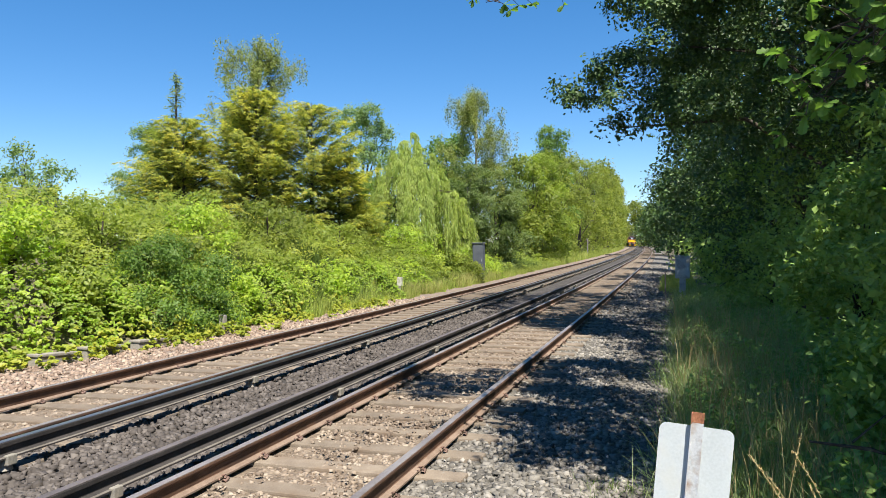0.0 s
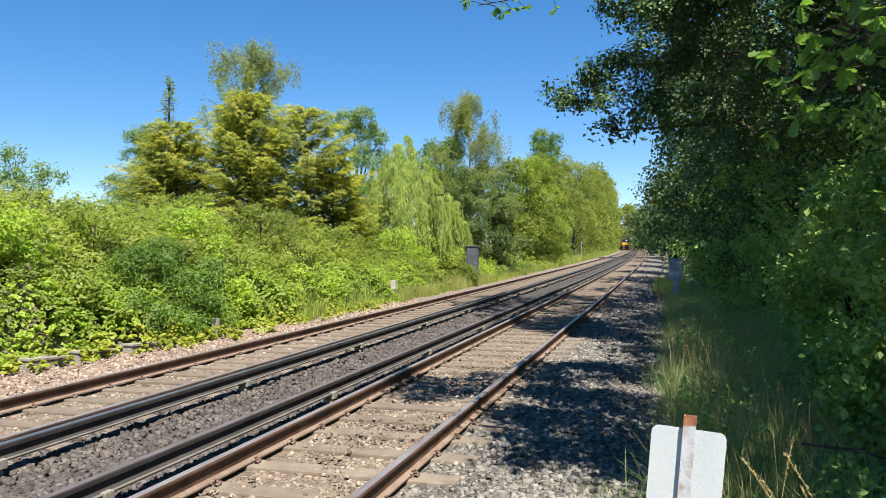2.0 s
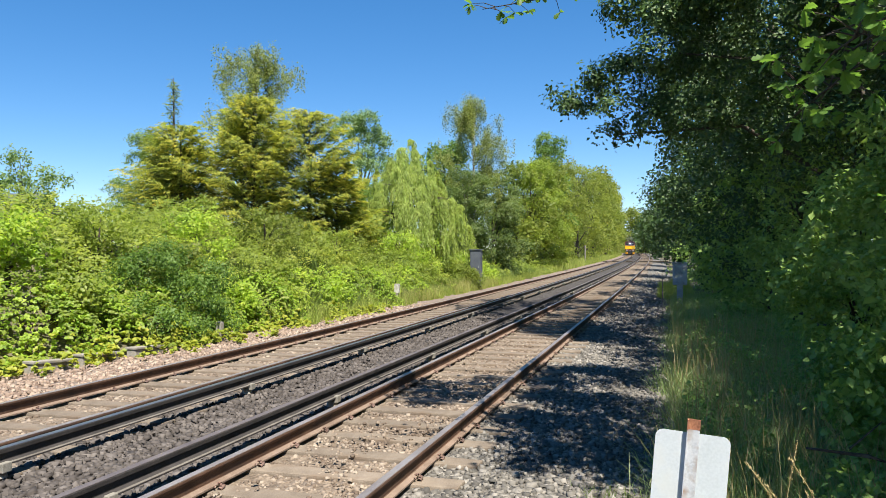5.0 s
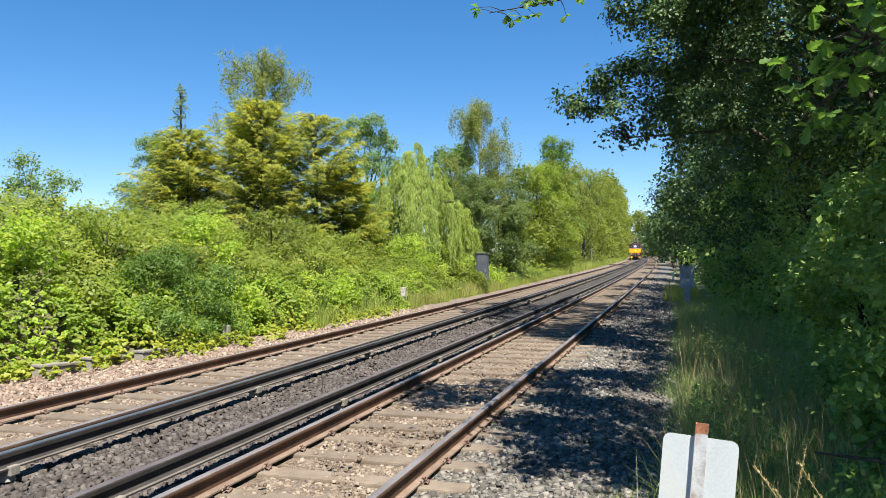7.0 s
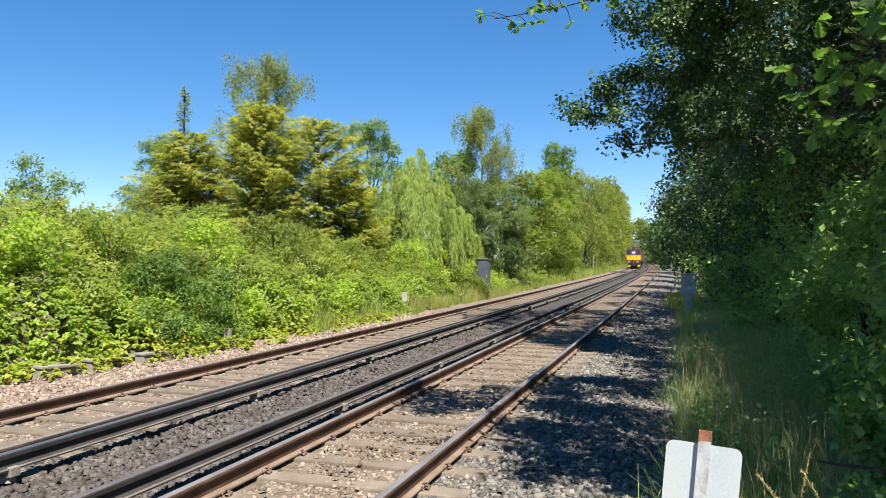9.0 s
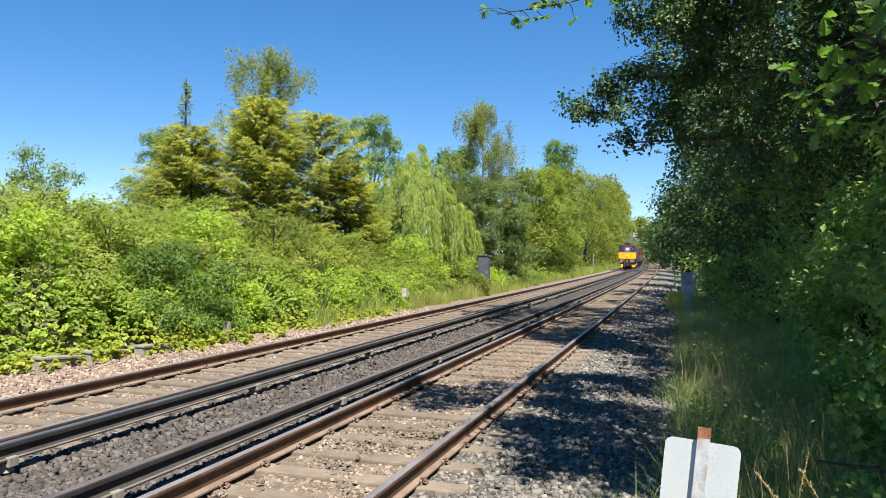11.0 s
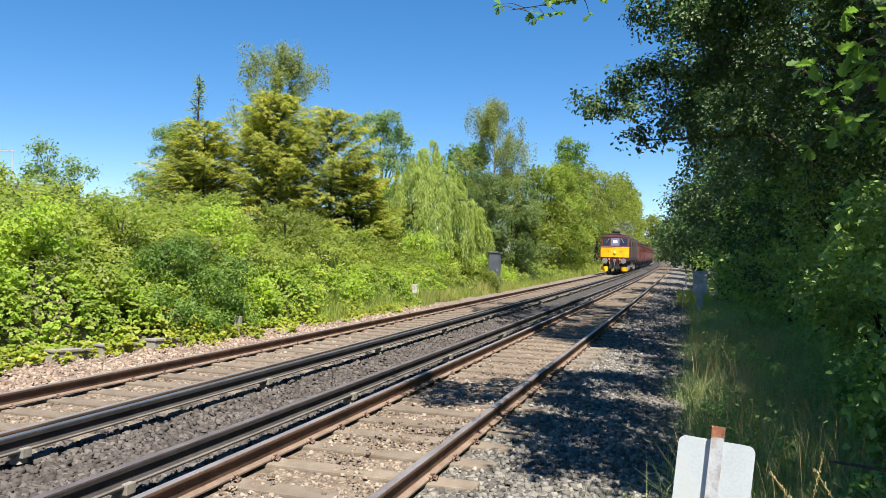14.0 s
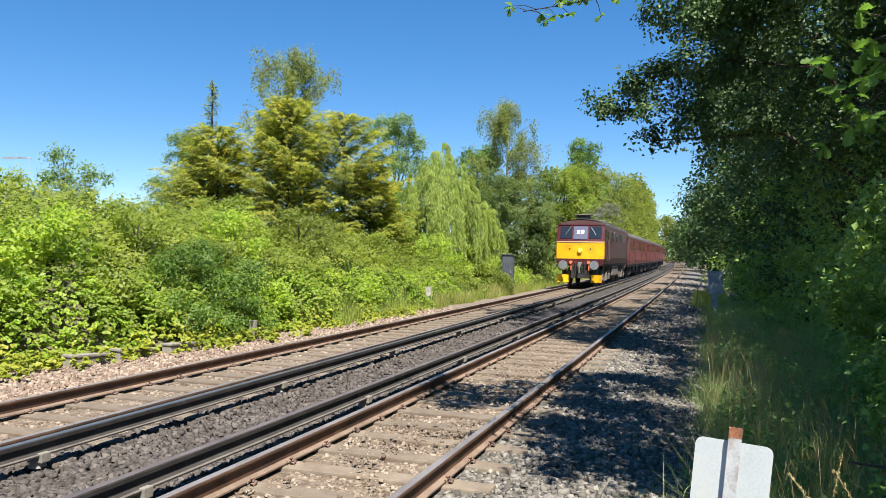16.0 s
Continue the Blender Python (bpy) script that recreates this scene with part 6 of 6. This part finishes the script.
# the same oak leaf in a lighter colour, for near boughs that catch light
M["leaf_oak_pale"] = islands("leaf_oak_pale", [(0.064, 0.126, 0.025), (0.095, 0.177, 0.034), (0.139, 0.229, 0.044)], 0.5, 0.4, 6.0, 0.42, spec=0.3)
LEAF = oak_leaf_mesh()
oak_bough([(1.25, 3.6, 3.05), (0.98, 3.55, 2.95), (0.78, 3.55, 2.84), (0.64, 3.6, 2.74)], 44, 0.07, 1, "oak leaves hanging close by, coloured a lighter green for the light", 0.8)
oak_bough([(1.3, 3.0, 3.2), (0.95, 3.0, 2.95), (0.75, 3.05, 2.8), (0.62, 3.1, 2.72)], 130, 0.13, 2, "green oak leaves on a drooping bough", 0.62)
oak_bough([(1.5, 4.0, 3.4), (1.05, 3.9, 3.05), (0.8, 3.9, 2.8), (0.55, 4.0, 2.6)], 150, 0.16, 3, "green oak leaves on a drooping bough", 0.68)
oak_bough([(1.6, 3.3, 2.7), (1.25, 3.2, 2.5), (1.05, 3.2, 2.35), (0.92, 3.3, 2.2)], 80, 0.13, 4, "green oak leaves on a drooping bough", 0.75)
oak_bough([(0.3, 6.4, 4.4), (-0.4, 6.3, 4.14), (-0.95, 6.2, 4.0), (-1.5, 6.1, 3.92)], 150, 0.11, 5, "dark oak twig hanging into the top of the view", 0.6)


def build_house():
    """Roof beyond the bank, with an aerial on it."""
    t = thing("house", "house with a dark slate roof behind the bank", "house", at=pose(-33.0, 27.0, -0.2, 0, 0, 20))
    bm = bm_new()
    box(bm, -5.0, 5.0, -3.5, 3.5, 0.0, 3.0)
    part("wall", bm, M["concrete"], t)
    v = [(-5.3, -3.8, 2.9), (5.3, -3.8, 2.9), (5.3, 3.8, 2.9), (-5.3, 3.8, 2.9), (-5.3, 0, 4.75), (5.3, 0, 4.75)]
    part("roof", mesh_from("roof", v, [(0, 1, 5, 4), (2, 3, 4, 5), (0, 4, 3), (1, 2, 5), (0, 3, 2, 1)], M["dark_paint"]), None, t, "dark slate roof")
    a = thing("tv_aerial", "thin grey television aerial on the house roof", "aerial", at=pose(-29.6, 27.0, 4.0))
    bm = bm_new()
    rod(bm, (0, 0, 0), (0, 0, 2.0), 0.025, sides=6)
    part("mast", bm, M["galvanised"], a)
    bm = bm_new()
    rod(bm, (-1.3, -0.2, 1.92), (0.15, 0.02, 1.92), 0.016, sides=6)
    part("boom", bm, M["galvanised"], a)
    for k in range(12):
        bm = bm_new()
        x = -1.3 + k * 0.11
        rod(bm, (x, -0.45, 1.94), (x, 0.15, 1.94), 0.007, sides=5)
        part("element", bm, M["galvanised"], a)


build_house()


def motions():
    wheels = []
    cars = [(build_locomotive(wheels), 0.0, list(wheels))]
    cars.append((build_smoke(), 0.0, []))
    for i in range(4):
        mine = []
        if i == 0:
            first = build_coach(mine)
            car = first
        else:
            car = copy_thing(first, Matrix())
            mine = [(o, o.matrix_basis.translation.y, 0.457) for o in car.children if o.name.startswith("wheelset")]
        cars.append((car, 15.9 + i * 20.2, mine))
    for car, back, turning in cars:
        rows = []
        for k in range(17):
            s = TRAIN_END + TRAIN_SPEED * (16 - k) + back
            rows.append((float(k), pose(TRACK_FAR + bend(s), s, RAIL_TOP, 0, 0, math.degrees(math.atan(-CURVE * s)))))
        walk(car, rows)
        for ob, y, r in turning:
            walk(ob, [(k / 30.0, pose(0, y, r) @ Matrix.Rotation(TRAIN_SPEED * k / 30.0 / r, 4, "X")) for k in range(481)])


motions()
